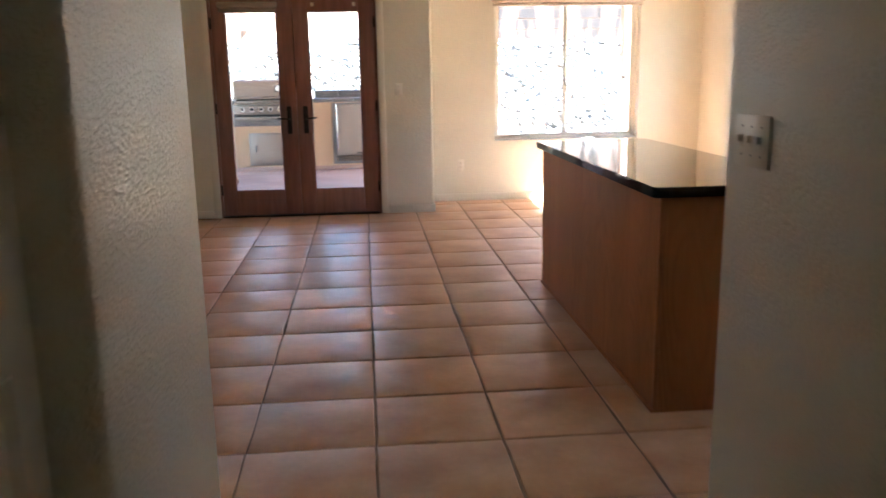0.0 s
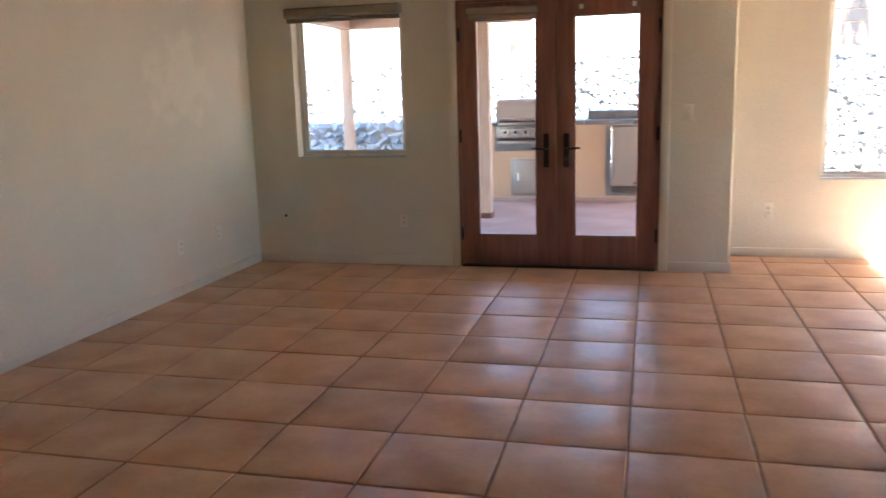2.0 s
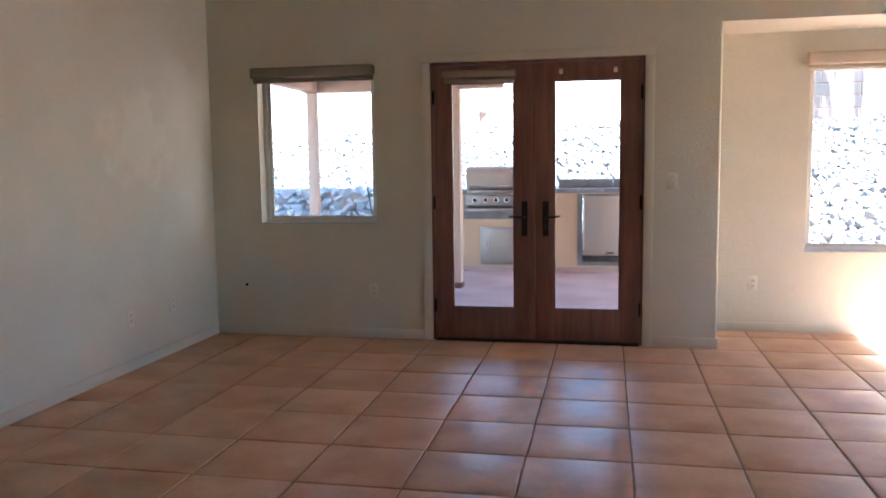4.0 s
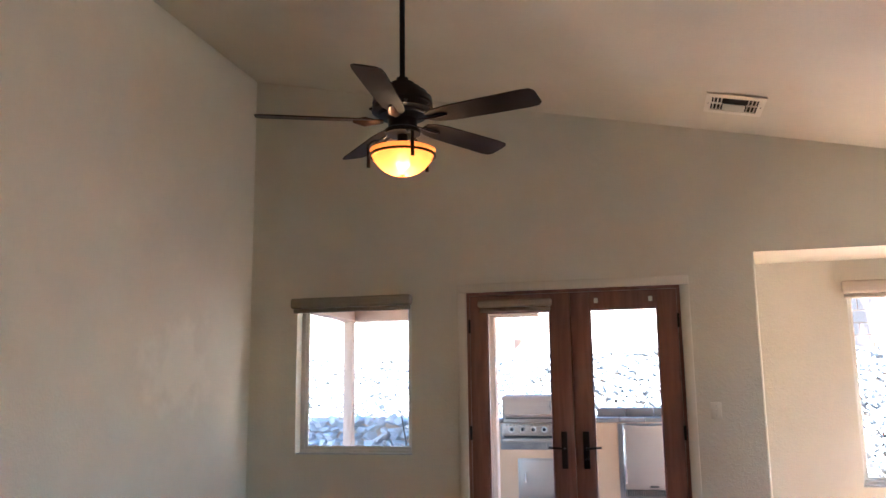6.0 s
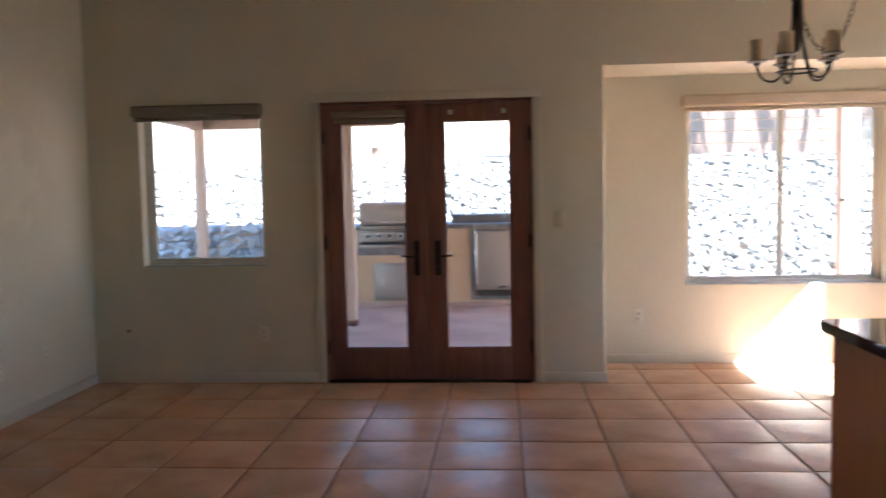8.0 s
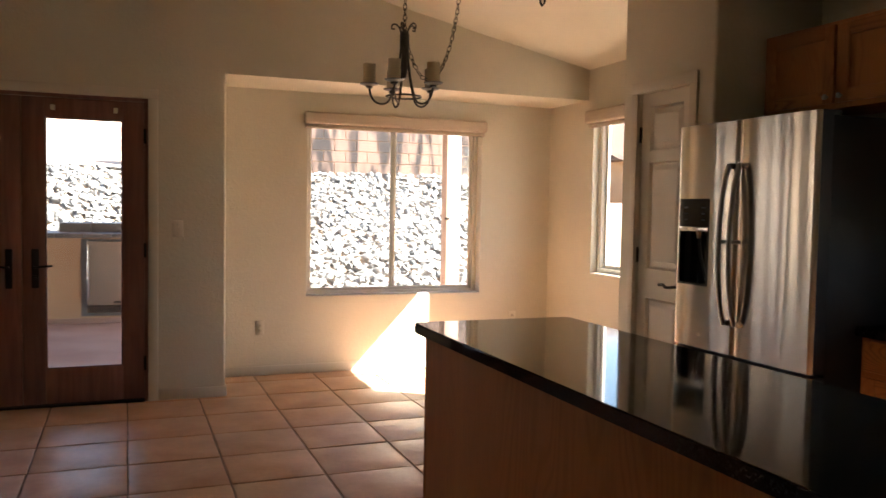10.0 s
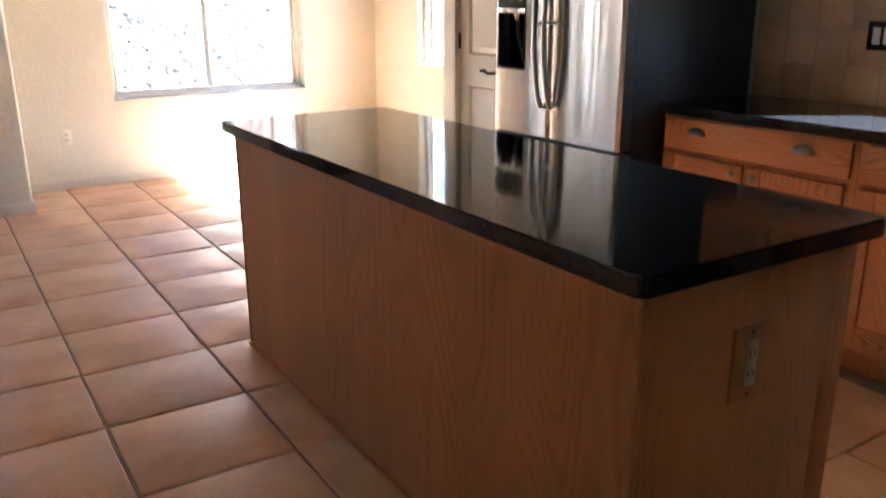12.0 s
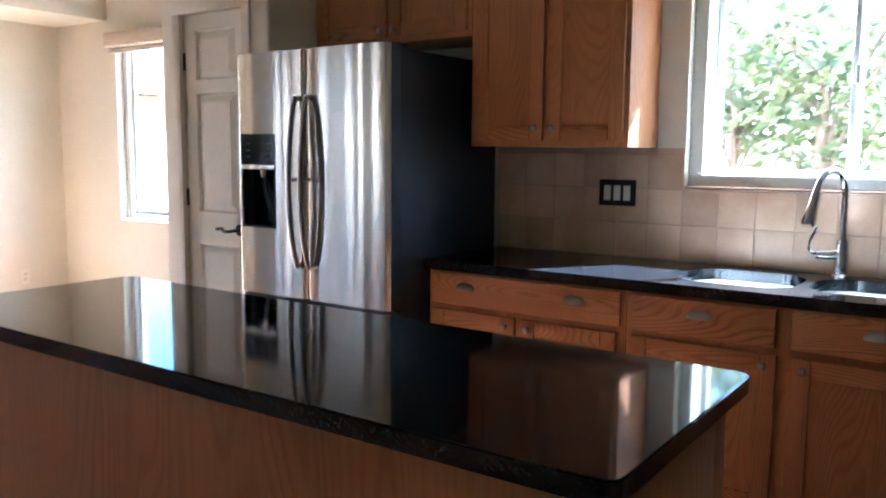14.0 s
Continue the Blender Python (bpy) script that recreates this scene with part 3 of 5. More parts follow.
def shade_roll(name, u0, u1, z0, z1, place, label, cloth=None):
    """A rolled blind at a window's head: cassette, cloth roll and hem bar."""
    root = thing(name, place((u0 + u1) / 2, z0, 0), label, "window shade")

    def bx(a0, a1, b0, b1, w0, w1, bev):
        p, q = place(a0, b0, w0), place(a1, b1, w1)
        return box(*(f(p[k], q[k]) for k in range(3) for f in (min, max)), bev, 3)
    part("cassette", bx(u0, u1, z0 + 0.035, z1, 0.0, 0.075, 0.018), cloth or M_SHADE, root)
    part("hem_bar", bx(u0 + 0.012, u1 - 0.012, z0, z0 + 0.033, 0.012, 0.04, 0.008), cloth or M_SHADE, root)
    return root


shade_roll("roller_shade", WIN[0] - 0.03, WIN[1] + 0.01, 1.975, 2.09, lambda u, v, w: (u, N - w - 0.002, v), "rolled-up taupe roller shade at the window head", M_TAUPE_BACKLIT)
shade_roll("roller_shade", BWIN[0] - 0.03, BWIN[1] + 0.02, 2.005, 2.135, lambda u, v, w: (u, BAY - w - 0.002, v), "rolled-up cream fabric shade at the window head")
shade_roll("roller_shade", SWIN[0] - 0.02, SWIN[1] + 0.03, 2.055, 2.195, lambda u, v, w: (E - w - 0.002, u, v), "rolled-up cream fabric shade at the window head")


def casing(name, u0, u1, v1, place, w=0.06, head=0.06):
    bm = None
    for a0, a1, b0, b1 in ((u0 - w, u0, 0.0, v1), (u1, u1 + w, 0.0, v1), (u0 - w, u1 + w, v1, v1 + head)):
        p, q = place(a0, b0, 0.001), place(a1, b1, 0.016)
        bm = box(*(f(p[k], q[k]) for k in range(3) for f in (min, max)), 0.005, 2, bm)
    return structure(name, bm, M_TRIM, "cream painted door casing", "trim")


casing("trim", DOOR[0], DOOR[1], DOOR[2], lambda u, v, w: (u, N - w, v), 0.065, 0.065)
casing("trim_2", PD[0], PD[1], PD[2], lambda u, v, w: (PX - w, u, v), 0.06, 0.065)

fj = box(DOOR[0], -0.942, N + 0.002, N + 0.15, 0, DOOR[2])
box(0.567, DOOR[1], N + 0.002, N + 0.15, 0, DOOR[2], bm=fj)
box(-0.942, 0.567, N + 0.002, N + 0.15, 2.062, DOOR[2], bm=fj)
box(-0.942, -0.925, N + 0.056, N + 0.09, 0.017, 2.06, bm=fj)
box(0.55, 0.567, N + 0.056, N + 0.09, 0.017, 2.06, bm=fj)
box(-0.925, 0.55, N + 0.056, N + 0.09, 2.04, 2.06, bm=fj)
structure("door_jamb", fj, M_DOOR, "dark mahogany door jamb", "door frame")
structure("threshold", box(-0.942, 0.567, N - 0.02, N + 0.2, -0.006, 0.016, 0.004), M_BRONZE, "dark bronze door threshold", "threshold")


def french_leaf(name, x0, x1, g0, g1, hinge_x, label):
    root = thing(name, ((x0 + x1) / 2, N + 0.03, 0.018), label, "patio door", kind="structure")
    y0, y1, z0, z1 = N + 0.008, N + 0.052, 0.02, 2.058
    part("stile", box(x0, g0, y0, y1, z0, z1, 0.003), M_DOOR, root)
    part("stile", box(g1, x1, y0, y1, z0, z1, 0.003), M_DOOR, root)
    part("rail", box(g0, g1, y0 + 0.0005, y1, z0, 0.253, 0.003), M_DOOR, root)
    part("rail", box(g0, g1, y0 + 0.0005, y1, 1.934, z1, 0.003), M_DOOR, root)
    bd = box(g0, g0 + 0.012, y0 + 0.004, y1 - 0.004, 0.253, 1.934, 0.004)
    box(g1 - 0.012, g1, y0 + 0.004, y1 - 0.004, 0.253, 1.934, 0.004, bm=bd)
    box(g0 + 0.012, g1 - 0.012, y0 + 0.004, y1 - 0.004, 0.253, 0.265, 0.004, bm=bd)
    box(g0 + 0.012, g1 - 0.012, y0 + 0.004, y1 - 0.004, 1.922, 1.934, 0.004, bm=bd)
    part("glazing_bead", bd, M_DOOR, root)
    g = part("pane", box(g0 + 0.01, g1 - 0.01, N + 0.028, N + 0.033, 0.263, 1.924), M_GLASS, root, "clear door glass")
    g.visible_shadow = False
    for z in (0.27, 1.05, 1.83):
        part("hinge", cyl((hinge_x, N + 0.002, z - 0.05), (hinge_x, N + 0.002, z + 0.05), 0.009), M_BRONZE, root, "dark bronze hinge")
    return root


leaf_l = french_leaf("door_1", -0.94, -0.191, -0.815, -0.339, -0.945, "closed mahogany patio door leaf with tall glass pane")
leaf_r = french_leaf("door_2", -0.186, 0.565, -0.052, 0.430, 0.57, "closed mahogany patio door leaf with lever lock")
part("astragal", box(-0.205, -0.172, N + 0.054, N + 0.07, 0.02, 2.04, 0.003), M_DOOR, leaf_l)
part("sweep", box(-0.935, -0.195, N + 0.015, N + 0.05, 0.0165, 0.0195), M_DARK, leaf_l)
part("sweep", box(-0.18, 0.56, N + 0.015, N + 0.05, 0.0165, 0.0195), M_DARK, leaf_r)
part("handle_plate", box(-0.287, -0.243, N - 0.004, N + 0.008, 0.80, 1.06, 0.012, 3), M_BRONZE, leaf_l)
part("lever", tube([(-0.265, N, 0.94), (-0.265, N - 0.045, 0.94), (-0.30, N - 0.052, 0.945), (-0.375, N - 0.05, 0.95)], 0.008), M_BRONZE, leaf_l)
part("handle_plate", box(-0.133, -0.087, N - 0.004, N + 0.008, 0.80, 1.06, 0.012, 3), M_BRONZE, leaf_r)
part("lever", tube([(-0.11, N, 0.94), (-0.11, N - 0.045, 0.94), (-0.075, N - 0.052, 0.945), (0.0, N - 0.05, 0.95)], 0.008), M_BRONZE, leaf_r)
part("thumb_turn", box(-0.12, -0.10, N - 0.03, N - 0.003, 0.86, 0.872, 0.004), M_BRONZE, leaf_r)
part("lock_rose", cyl((-0.11, N - 0.012, 0.866), (-0.11, N - 0.003, 0.866), 0.02), M_BRONZE, leaf_r)
for bx_ in (0.0, 0.385):
    part("shade_bracket", box(bx_ - 0.014, bx_ + 0.014, N - 0.012, N + 0.008, 1.975, 2.01, 0.004), M_PLATE, leaf_r, "small white shade bracket")
shade_roll("roller_shade", -0.872, -0.318, 1.93, 2.02, lambda u, v, w: (u, N + 0.006 - w * 0.8, v), "rolled-up brown roller shade on the patio door", M_DOORSHADE)


def panel_door(name, place, u0, u1, v0, v1, panels, label):
    """A moulded panel door: slab, and raised fields in sunk frames."""
    def bx(a0, a1, b0, b1, w0, w1, bev, bm=None):
        p, q = place(a0, b0, w0), place(a1, b1, w1)
        return box(*(f(p[k], q[k]) for k in range(3) for f in (min, max)), bev, 2, bm)
    root = thing(name, place((u0 + u1) / 2, v0, 0.03), label, "door", kind="structure")
    us = [u0, u0 + 0.08, u1 - 0.08, u1]
    vs = [v0] + [z for q in panels for z in q] + [v1]
    slab = panel(us, vs, {(1, 2 * k + 1) for k in range(len(panels))}, lambda u, v, w: place(u, v, 0.02 + w), 0.035)
    part("slab", slab, M_WHITE, root)
    for a, b in panels:
        part("panel_back", bx(us[1], us[2], a, b, 0.035, 0.05, 0), M_WHITE, root)
        t = bmesh.new()
        rings = [[t.verts.new(place(u, v, w)) for u, v in ((us[1] + i, a + i), (us[2] - i, a + i), (us[2] - i, b - i), (us[1] + i, b - i))] for i, w in ((0.0005, 0.0205), (0.004, 0.0185), (0.014, 0.0345), (0.022, 0.0345), (0.05, 0.0225), (0.054, 0.0225))]
        for p, q in zip(rings, rings[1:]):
            for k in range(4):
                t.faces.new((p[k], p[(k + 1) % 4], q[(k + 1) % 4], q[k]))
        t.faces.new(rings[-1])
        bmesh.ops.recalc_face_normals(t, faces=t.faces[:])
        ob = part("raised_panel", t, M_WHITE, root)
        for p in ob.data.polygons:
            p.use_smooth = False
    return root


pdoor = panel_door("door_3", lambda u, v, w: (PX + w, u, v), PD[0] + 0.004, PD[1] - 0.004, 0.012, PD[2] - 0.004, [(0.16, 0.875), (1.04, 1.668), (1.728, 1.99)], "closed narrow cream panelled pantry door")
for z in (0.25, 1.12, 1.83):
    part("hinge", cyl((PX + 0.012, PD[1] - 0.002, z - 0.045), (PX + 0.012, PD[1] - 0.002, z + 0.045), 0.008), M_BRONZE, pdoor, "dark bronze hinge")
part("handle_rose", cyl((PX + 0.02, PD[0] + 0.065, 0.965), (PX + 0.008, PD[0] + 0.065, 0.965), 0.03), M_BRONZE, pdoor)
part("lever", tube(bez((PX + 0.01, PD[0] + 0.065, 0.965), (PX - 0.07, PD[0] + 0.06, 0.965), (PX - 0.05, PD[0] + 0.11, 0.95), (PX - 0.042, PD[0] + 0.14, 0.972)) + [Vector((PX - 0.042, PD[0] + 0.18, 0.968))], 0.0085), M_BRONZE, pdoor, "curved bronze lever")
hd = panel_door("door_4", lambda u, v, w: (HALL_L - 0.068 - w, u, v), 0.425, 1.37, 0.012, 2.045, [(0.2, 0.95), (1.1, 1.9)], "closed cream painted door in the hall wall")


# ---- island ----
IX0, IX1, IY0, IY1 = 1.581, 2.207, 3.138, 5.243
island = thing("kitchen_island", ((IX0 + IX1) / 2, (IY0 + IY1) / 2, 0), "brown oak-veneered kitchen island with plain panelled sides", "kitchen island")
b = box(IX0 + 0.006, IX1, IY0 + 0.006, IY1 - 0.006, 0.10, 0.873)
box(IX0 + 0.006, IX1 - 0.07, IY0 + 0.006, IY1 - 0.006, 0.0, 0.10, bm=b)
part("carcass", b, M_VENEER, island)
part("side_panel", box(IX0, IX0 + 0.0055, IY0 + 0.002, IY1 - 0.002, 0.0, 0.872, 0.001), M_VENEER, island)
part("end_panel", box(IX0 + 0.0005, IX1 - 0.07, IY0, IY0 + 0.0055, 0.0, 0.872, 0.001), M_VENEER, island)
part("end_panel", box(IX1 - 0.07, IX1, IY0, IY0 + 0.0055, 0.10, 0.872, 0.001), M_VENEER, island)
part("end_panel", box(IX0 + 0.0005, IX1, IY1 - 0.0055, IY1, 0.10, 0.872, 0.001), M_VENEER, island)
part("shoe_moulding", box(IX0 - 0.012, IX0 - 0.0005, IY0 - 0.005, IY1 + 0.005, 0.001, 0.018, 0.005), M_VENEER, island)
part("corner_trim", box(IX0 - 0.004, IX0 + 0.014, IY0 - 0.004, IY0 + 0.014, 0.019, 0.871, 0.003), M_VENEER, island)
part("corner_trim", box(IX0 - 0.004, IX0 + 0.012, IY1 - 0.012, IY1 + 0.004, 0.019, 0.871, 0.003), M_VENEER, island)
for k in range(3):
    y0 = IY0 + 0.03 + k * 0.695
    part("cabinet_door", box(IX1 + 0.001, IX1 + 0.02, y0, y0 + 0.665, 0.14, 0.84, 0.004), M_OAK, island)
op = holed_plate(rounded(1.537, 2.252, 3.10, 5.292, 0.03), [], 0.874, 0.915)
bmesh.ops.bevel(op, geom=[e for e in op.edges if abs(e.verts[0].co.z - e.verts[1].co.z) < 1e-6 and len(e.link_faces) == 2 and e.calc_face_angle() > 1], offset=0.0035, segments=2, affect="EDGES")
solid("island_countertop", op, M_GRANITE, "polished black granite countertop on the island", "countertop")
po = thing("outlet_cover", (1.879, IY0, 0.59), "oak outlet cover with ivory sockets on the island", "outlet")
part("cover", box(1.830, 1.929, IY0 - 0.008, IY0 - 0.0005, 0.591, 0.746, 0.003), M_OAK, po)
part("socket", box(1.862, 1.897, IY0 - 0.0115, IY0 - 0.0085, 0.621, 0.718, 0.003), M_ALMOND, po, "almond duplex socket")
for z in (0.648, 0.692):
    for dx in (-0.007, 0.007):
        part("slot", box(1.8795 + dx - 0.0015, 1.8795 + dx + 0.0015, IY0 - 0.0125, IY0 - 0.0112, z - 0.005, z + 0.005), M_DARK, po)
for z in (0.603, 0.734):
    part("screw", cyl((1.8795, IY0 - 0.0085, z), (1.8795, IY0 - 0.0098, z), 0.004, seg=8), M_DARK, po)

# ---- kitchen run ----
CX = 3.333


def framed_front(root, name, y0, y1, z0, z1, x, upright=True):
    """A cabinet door with a frame, a sunk field and a chamfered lip."""
    s = 0.062
    d = part(name, box(x - 0.010, x - 0.001, y0 + s - 0.004, y1 - s + 0.004, z0 + s - 0.004, z1 - s + 0.004), M_OAK, root)
    part("stile", box(x - 0.019, x - 0.0005, y0, y0 + s, z0, z1, 0.004), M_OAK, d)
    part("stile", box(x - 0.019, x - 0.0005, y1 - s, y1, z0, z1, 0.004), M_OAK, d)
    part("rail", box(x - 0.0185, x - 0.001, y0 + s, y1 - s, z0, z0 + s, 0.004), M_OAKH, d)
    part("rail", box(x - 0.0185, x - 0.001, y0 + s, y1 - s, z1 - s, z1, 0.004), M_OAKH, d)
    return d


def knob(parent, x, y, z):
    q = Matrix.Translation((x, y, z)) @ Matrix.Rotation(radians(-90), 4, "Y")
    k = lathe([(0.0001, 0), (0.006, 0), (0.005, 0.010), (0.013, 0.015), (0.014, 0.021), (0.008, 0.027), (0.0001, 0.028)], (0, 0, 0), 14)
    k.transform(q)
    part("knob", k, M_NICKEL, parent, "pewter knob")


def cup_pull(parent, x, y, z):
    """A half-dome bin pull."""
    t = bmesh.new()
    bmesh.ops.create_uvsphere(t, u_segments=16, v_segments=10, radius=1)
    bmesh.ops.delete(t, geom=[v for v in t.verts if v.co.x > 0.02 or v.co.z < -0.35], context="VERTS")
    t.transform(Matrix.Translation((x, y, z)) @ Matrix.Diagonal((0.028, 0.046, 0.023, 1)))
    bmesh.ops.solidify(t, geom=t.faces[:], thickness=0.002)
    part("cup_pull", t, M_NICKEL, parent, "pewter cup pull")


def base_unit(y0, y1, drawers, doors, pulls, label, top=0.873):
    root = thing("base_cabinet", (CX + 0.3, (y0 + y1) / 2, 0), label, "cabinet", "base cabinets")
    part("body", box(CX, KE - 0.01, y0, y1, 0.11, top, 0.002), M_OAK, root)
    if top < 0.8:
        part("front_rail", box(CX, CX + 0.02, y0, y1, top + 0.001, 0.873, 0.001), M_OAK, root)
        for y in (y0, y1 - 0.018):
            part("side_panel", box(CX + 0.021, KE - 0.011, y, y + 0.018, top + 0.001, 0.873), M_OAK, root)
    part("toe_kick", box(CX + 0.07, KE - 0.01, y0, y1, 0.0, 0.109), M_OAKH, root)
    for a, c in drawers:
        d = part("drawer", box(CX - 0.02, CX - 0.0005, a, c, 0.732, 0.864, 0.006, 2), M_OAKH, root)
        for y in pulls.get((a, c), ()):
            cup_pull(d, CX - 0.02, y, 0.806)
    for a, c, ky in doors:
        d = framed_front(root, "cabinet_door", a, c, 0.15, 0.706, CX)
        knob(d, CX - 0.019, ky, 0.67)
    return root


base_unit(3.822, 4.722, [(3.84, 4.698)], [(3.855, 4.262, 4.225), (4.29, 4.70, 4.33)], {(3.84, 4.698): (4.527, 4.027)}, "honey oak base cabinet with one wide drawer and two doors")
base_unit(2.70, 3.82, [(3.292, 3.79), (2.725, 3.243)], [(3.285, 3.80, 3.325), (2.725, 3.24, 3.20)], {(3.292, 3.79): (3.545,), (2.725, 3.243): (2.985,)}, "honey oak sink base cabinet under the window", 0.68)
base_unit(2.03, 2.698, [(2.06, 2.67)], [(2.06, 2.67, 2.63)], {(2.06, 2.67): (2.365,)}, "honey oak base cabinet beside the sink unit")
holes = [rounded(3.42, 3.80, 3.28, 3.70, 0.12, 7), rounded(3.45, 3.80, 2.88, 3.24, 0.12, 7)]
ct = holed_plate(rounded(CX - 0.035, KE - 0.012, 2.005, 4.735, 0.01, 2), holes, 0.874, 0.915)
bmesh.ops.bevel(ct, geom=[e for e in ct.edges if abs(e.verts[0].co.z - e.verts[1].co.z) < 1e-6 and len(e.link_faces) == 2 and e.calc_face_angle() > 1], offset=0.004, segments=2, affect="EDGES")
solid("kitchen_countertop", ct, M_GRANITE, "polished black granite kitchen countertop with sink cut-outs", "countertop")
sink = thing("sink", (3.6, 3.28, 0.715), "stainless undermount double-bowl sink", "sink")
for ring in holes:
    t = bmesh.new()
    cx, cy = sum(p[0] for p in ring) / len(ring), sum(p[1] for p in ring) / len(ring)
    loops = [[t.verts.new((cx + (x - cx) * f, cy + (y - cy) * f, z)) for x, y in ring] for f, z in ((1.06, 0.872), (1.0, 0.872), (0.985, 0.83), (0.95, 0.73), (0.86, 0.70), (0.15, 0.695))]
    for a, c in zip(loops, loops[1:]):
        for k in range(len(a)):
            t.faces.new((a[k], a[(k + 1) % len(a)], c[(k + 1) % len(c)], c[k]))
    t.faces.new(loops[-1])
    bmesh.ops.recalc_face_normals(t, faces=t.faces[:])
    bmesh.ops.reverse_faces(t, faces=t.faces[:])
    bowl = part("bowl", t, M_SINK, sink)
    part("drain", lathe([(0.0001, 0.002), (0.03, 0.002), (0.045, 0.004), (0.045, 0.0)], (cx, cy, 0.71), 20), M_CHROME, bowl)
fau = thing("faucet", (3.845, 3.19, 0.915), "chrome pull-down kitchen faucet with side lever", "faucet")
FX, FY = 3.845, 3.19
part("base", lathe([(0.0001, 0), (0.032, 0), (0.032, 0.01), (0.024, 0.016), (0.022, 0.13), (0.02, 0.14), (0.0001, 0.14)], (FX, FY, 0.915), 20), M_CHROME, fau)
part("spout", tube([(FX, FY, 1.045), (FX, FY, 1.215)] + bez((FX, FY, 1.215), (FX, FY, 1.345), (FX - 0.15, FY + 0.06, 1.355), (FX - 0.175, FY + 0.07, 1.225), 14), 0.0125, 12), M_CHROME, fau)
part("spray_head", tube([(FX - 0.172, FY + 0.069, 1.240), (FX - 0.183, FY + 0.075, 1.195), (FX - 0.203, FY + 0.085, 1.130), (FX - 0.206, FY + 0.086, 1.120)], [0.0145, 0.017, 0.026, 0.022], 14), M_CHROME, fau)
part("lever_hub", cyl((FX, FY, 1.000), (FX - 0.03, FY + 0.085, 1.000), 0.019, 0.017), M_CHROME, fau)
part("lever", tube(bez((FX - 0.03, FY + 0.085, 1.005), (FX - 0.045, FY + 0.12, 1.005), (FX - 0.03, FY + 0.11, 1.065), (FX - 0.02, FY + 0.085, 1.100)), [0.007] * 10 + [0.010]), M_CHROME, fau)


def upper_unit(y0, y1, z0, z1, face, n, kz, label):
    root = thing("wall_cabinet", (face + 0.15, (y0 + y1) / 2, z0), label, "cabinet", "wall cabinets")
    part("body", box(face, KE - 0.004, y0, y1, z0, z1, 0.002), M_OAK, root)
    w = (y1 - y0 - 0.03) / n
    for k in range(n):
        a, c = y0 + 0.02 + k * w, y0 + 0.01 + (k + 1) * w - 0.012
        d = framed_front(root, "cabinet_door", a, c, z0 + 0.025, z1 - 0.02, face)
        knob(d, face - 0.019, c - 0.03 if k == 0 else a + 0.03, kz)
    return root


upper_unit(3.953, 4.70, 1.397, 2.30, 3.61, 2, 1.475, "honey oak wall cabinet with two doors beside the window")
upper_unit(4.702, 5.645, 1.885, 2.30, 3.61, 2, 1.94, "honey oak wall cabinet over the refrigerator")

# ---- refrigerator ----
FXF, FY0, FY1, FH = 3.07, 4.746, 5.65, 1.805
fridge = thing("refrigerator", (3.45, 5.19, 0), "stainless french-door refrigerator with black sides and dispenser", "refrigerator")
part("case", box(FXF + 0.09, KE - 0.03, FY0 + 0.006, FY1 - 0.006, 0.03, FH - 0.015, 0.006), M_BLACK, fridge, "black textured steel case")
part("kick_grille", box(FXF + 0.06, FXF + 0.0895, FY0 + 0.02, FY1 - 0.02, 0.0, 0.08, 0.004), M_BLACK, fridge)


def bowed(y0, y1, z0, z1, x, depth, bow, hole=None):
    """A door skin with a softly bowed, slightly uneven front and rounded sides."""
    t = bmesh.new()
    n, mz = 56, 10
    rows = []
    ys = [y0 + (y1 - y0) * k / n for k in range(n + 1)]
    zs = [z0 + (z1 - z0) * k / mz for k in range(mz + 1)]
    if hole:
        ys = sorted(set(ys) - {min(ys, key=lambda q: abs(q - hole[0])), min(ys, key=lambda q: abs(q - hole[1]))} | {hole[0], hole[1]})
        zs = sorted(set(zs) - {min(zs, key=lambda q: abs(q - hole[2])), min(zs, key=lambda q: abs(q - hole[3]))} | {hole[2], hole[3]})

    def xf(y, z):
        u = (y - y0) / (y1 - y0) * 2 - 1
        edge = max(0, (abs(u) - 0.94) / 0.06)
        return x + bow * u * u + 0.011 * edge ** 2 + 0.0008 * math.sin(y * 29 + 0.5)
    grid = [[t.verts.new((xf(y, z), y, z)) for z in zs] for y in ys]
    for i in range(len(ys) - 1):
        for j in range(len(zs) - 1):
            if hole and hole[0] <= ys[i] < hole[1] - 1e-6 and hole[2] <= zs[j] < hole[3] - 1e-6:
                continue
            t.faces.new((grid[i][j], grid[i][j + 1], grid[i + 1][j + 1], grid[i + 1][j]))
    ext = bmesh.ops.extrude_edge_only(t, edges=[e for e in t.edges if e.is_boundary])
    for v in ext["geom"]:
        if isinstance(v, bmesh.types.BMVert):
            v.co.x = x + depth
    bmesh.ops.recalc_face_normals(t, faces=t.faces[:])
    return t


DY = (5.39, 5.615, 1.02, 1.445)
dl = part("door", bowed(5.219, FY1, 0.715, FH, FXF, 0.085, 0.012, DY), M_FRIDGE_FLAT, fridge, "brushed stainless door with dispenser")
dr = part("door", bowed(FY0, 5.211, 0.715, FH, FXF, 0.085, 0.012), M_FRIDGE, fridge, "brushed stainless door")
fz = part("freezer_drawer", bowed(FY0, FY1, 0.09, 0.70, FXF, 0.085, 0.012), M_FRIDGE, fridge, "brushed stainless freezer drawer")
for skin in (dl, dr, fz):
    skin.data.materials.append(M_BLACK)
    for face in skin.data.polygons:
        face.material_index = 1 if abs(face.normal.x) < 0.3 else 0
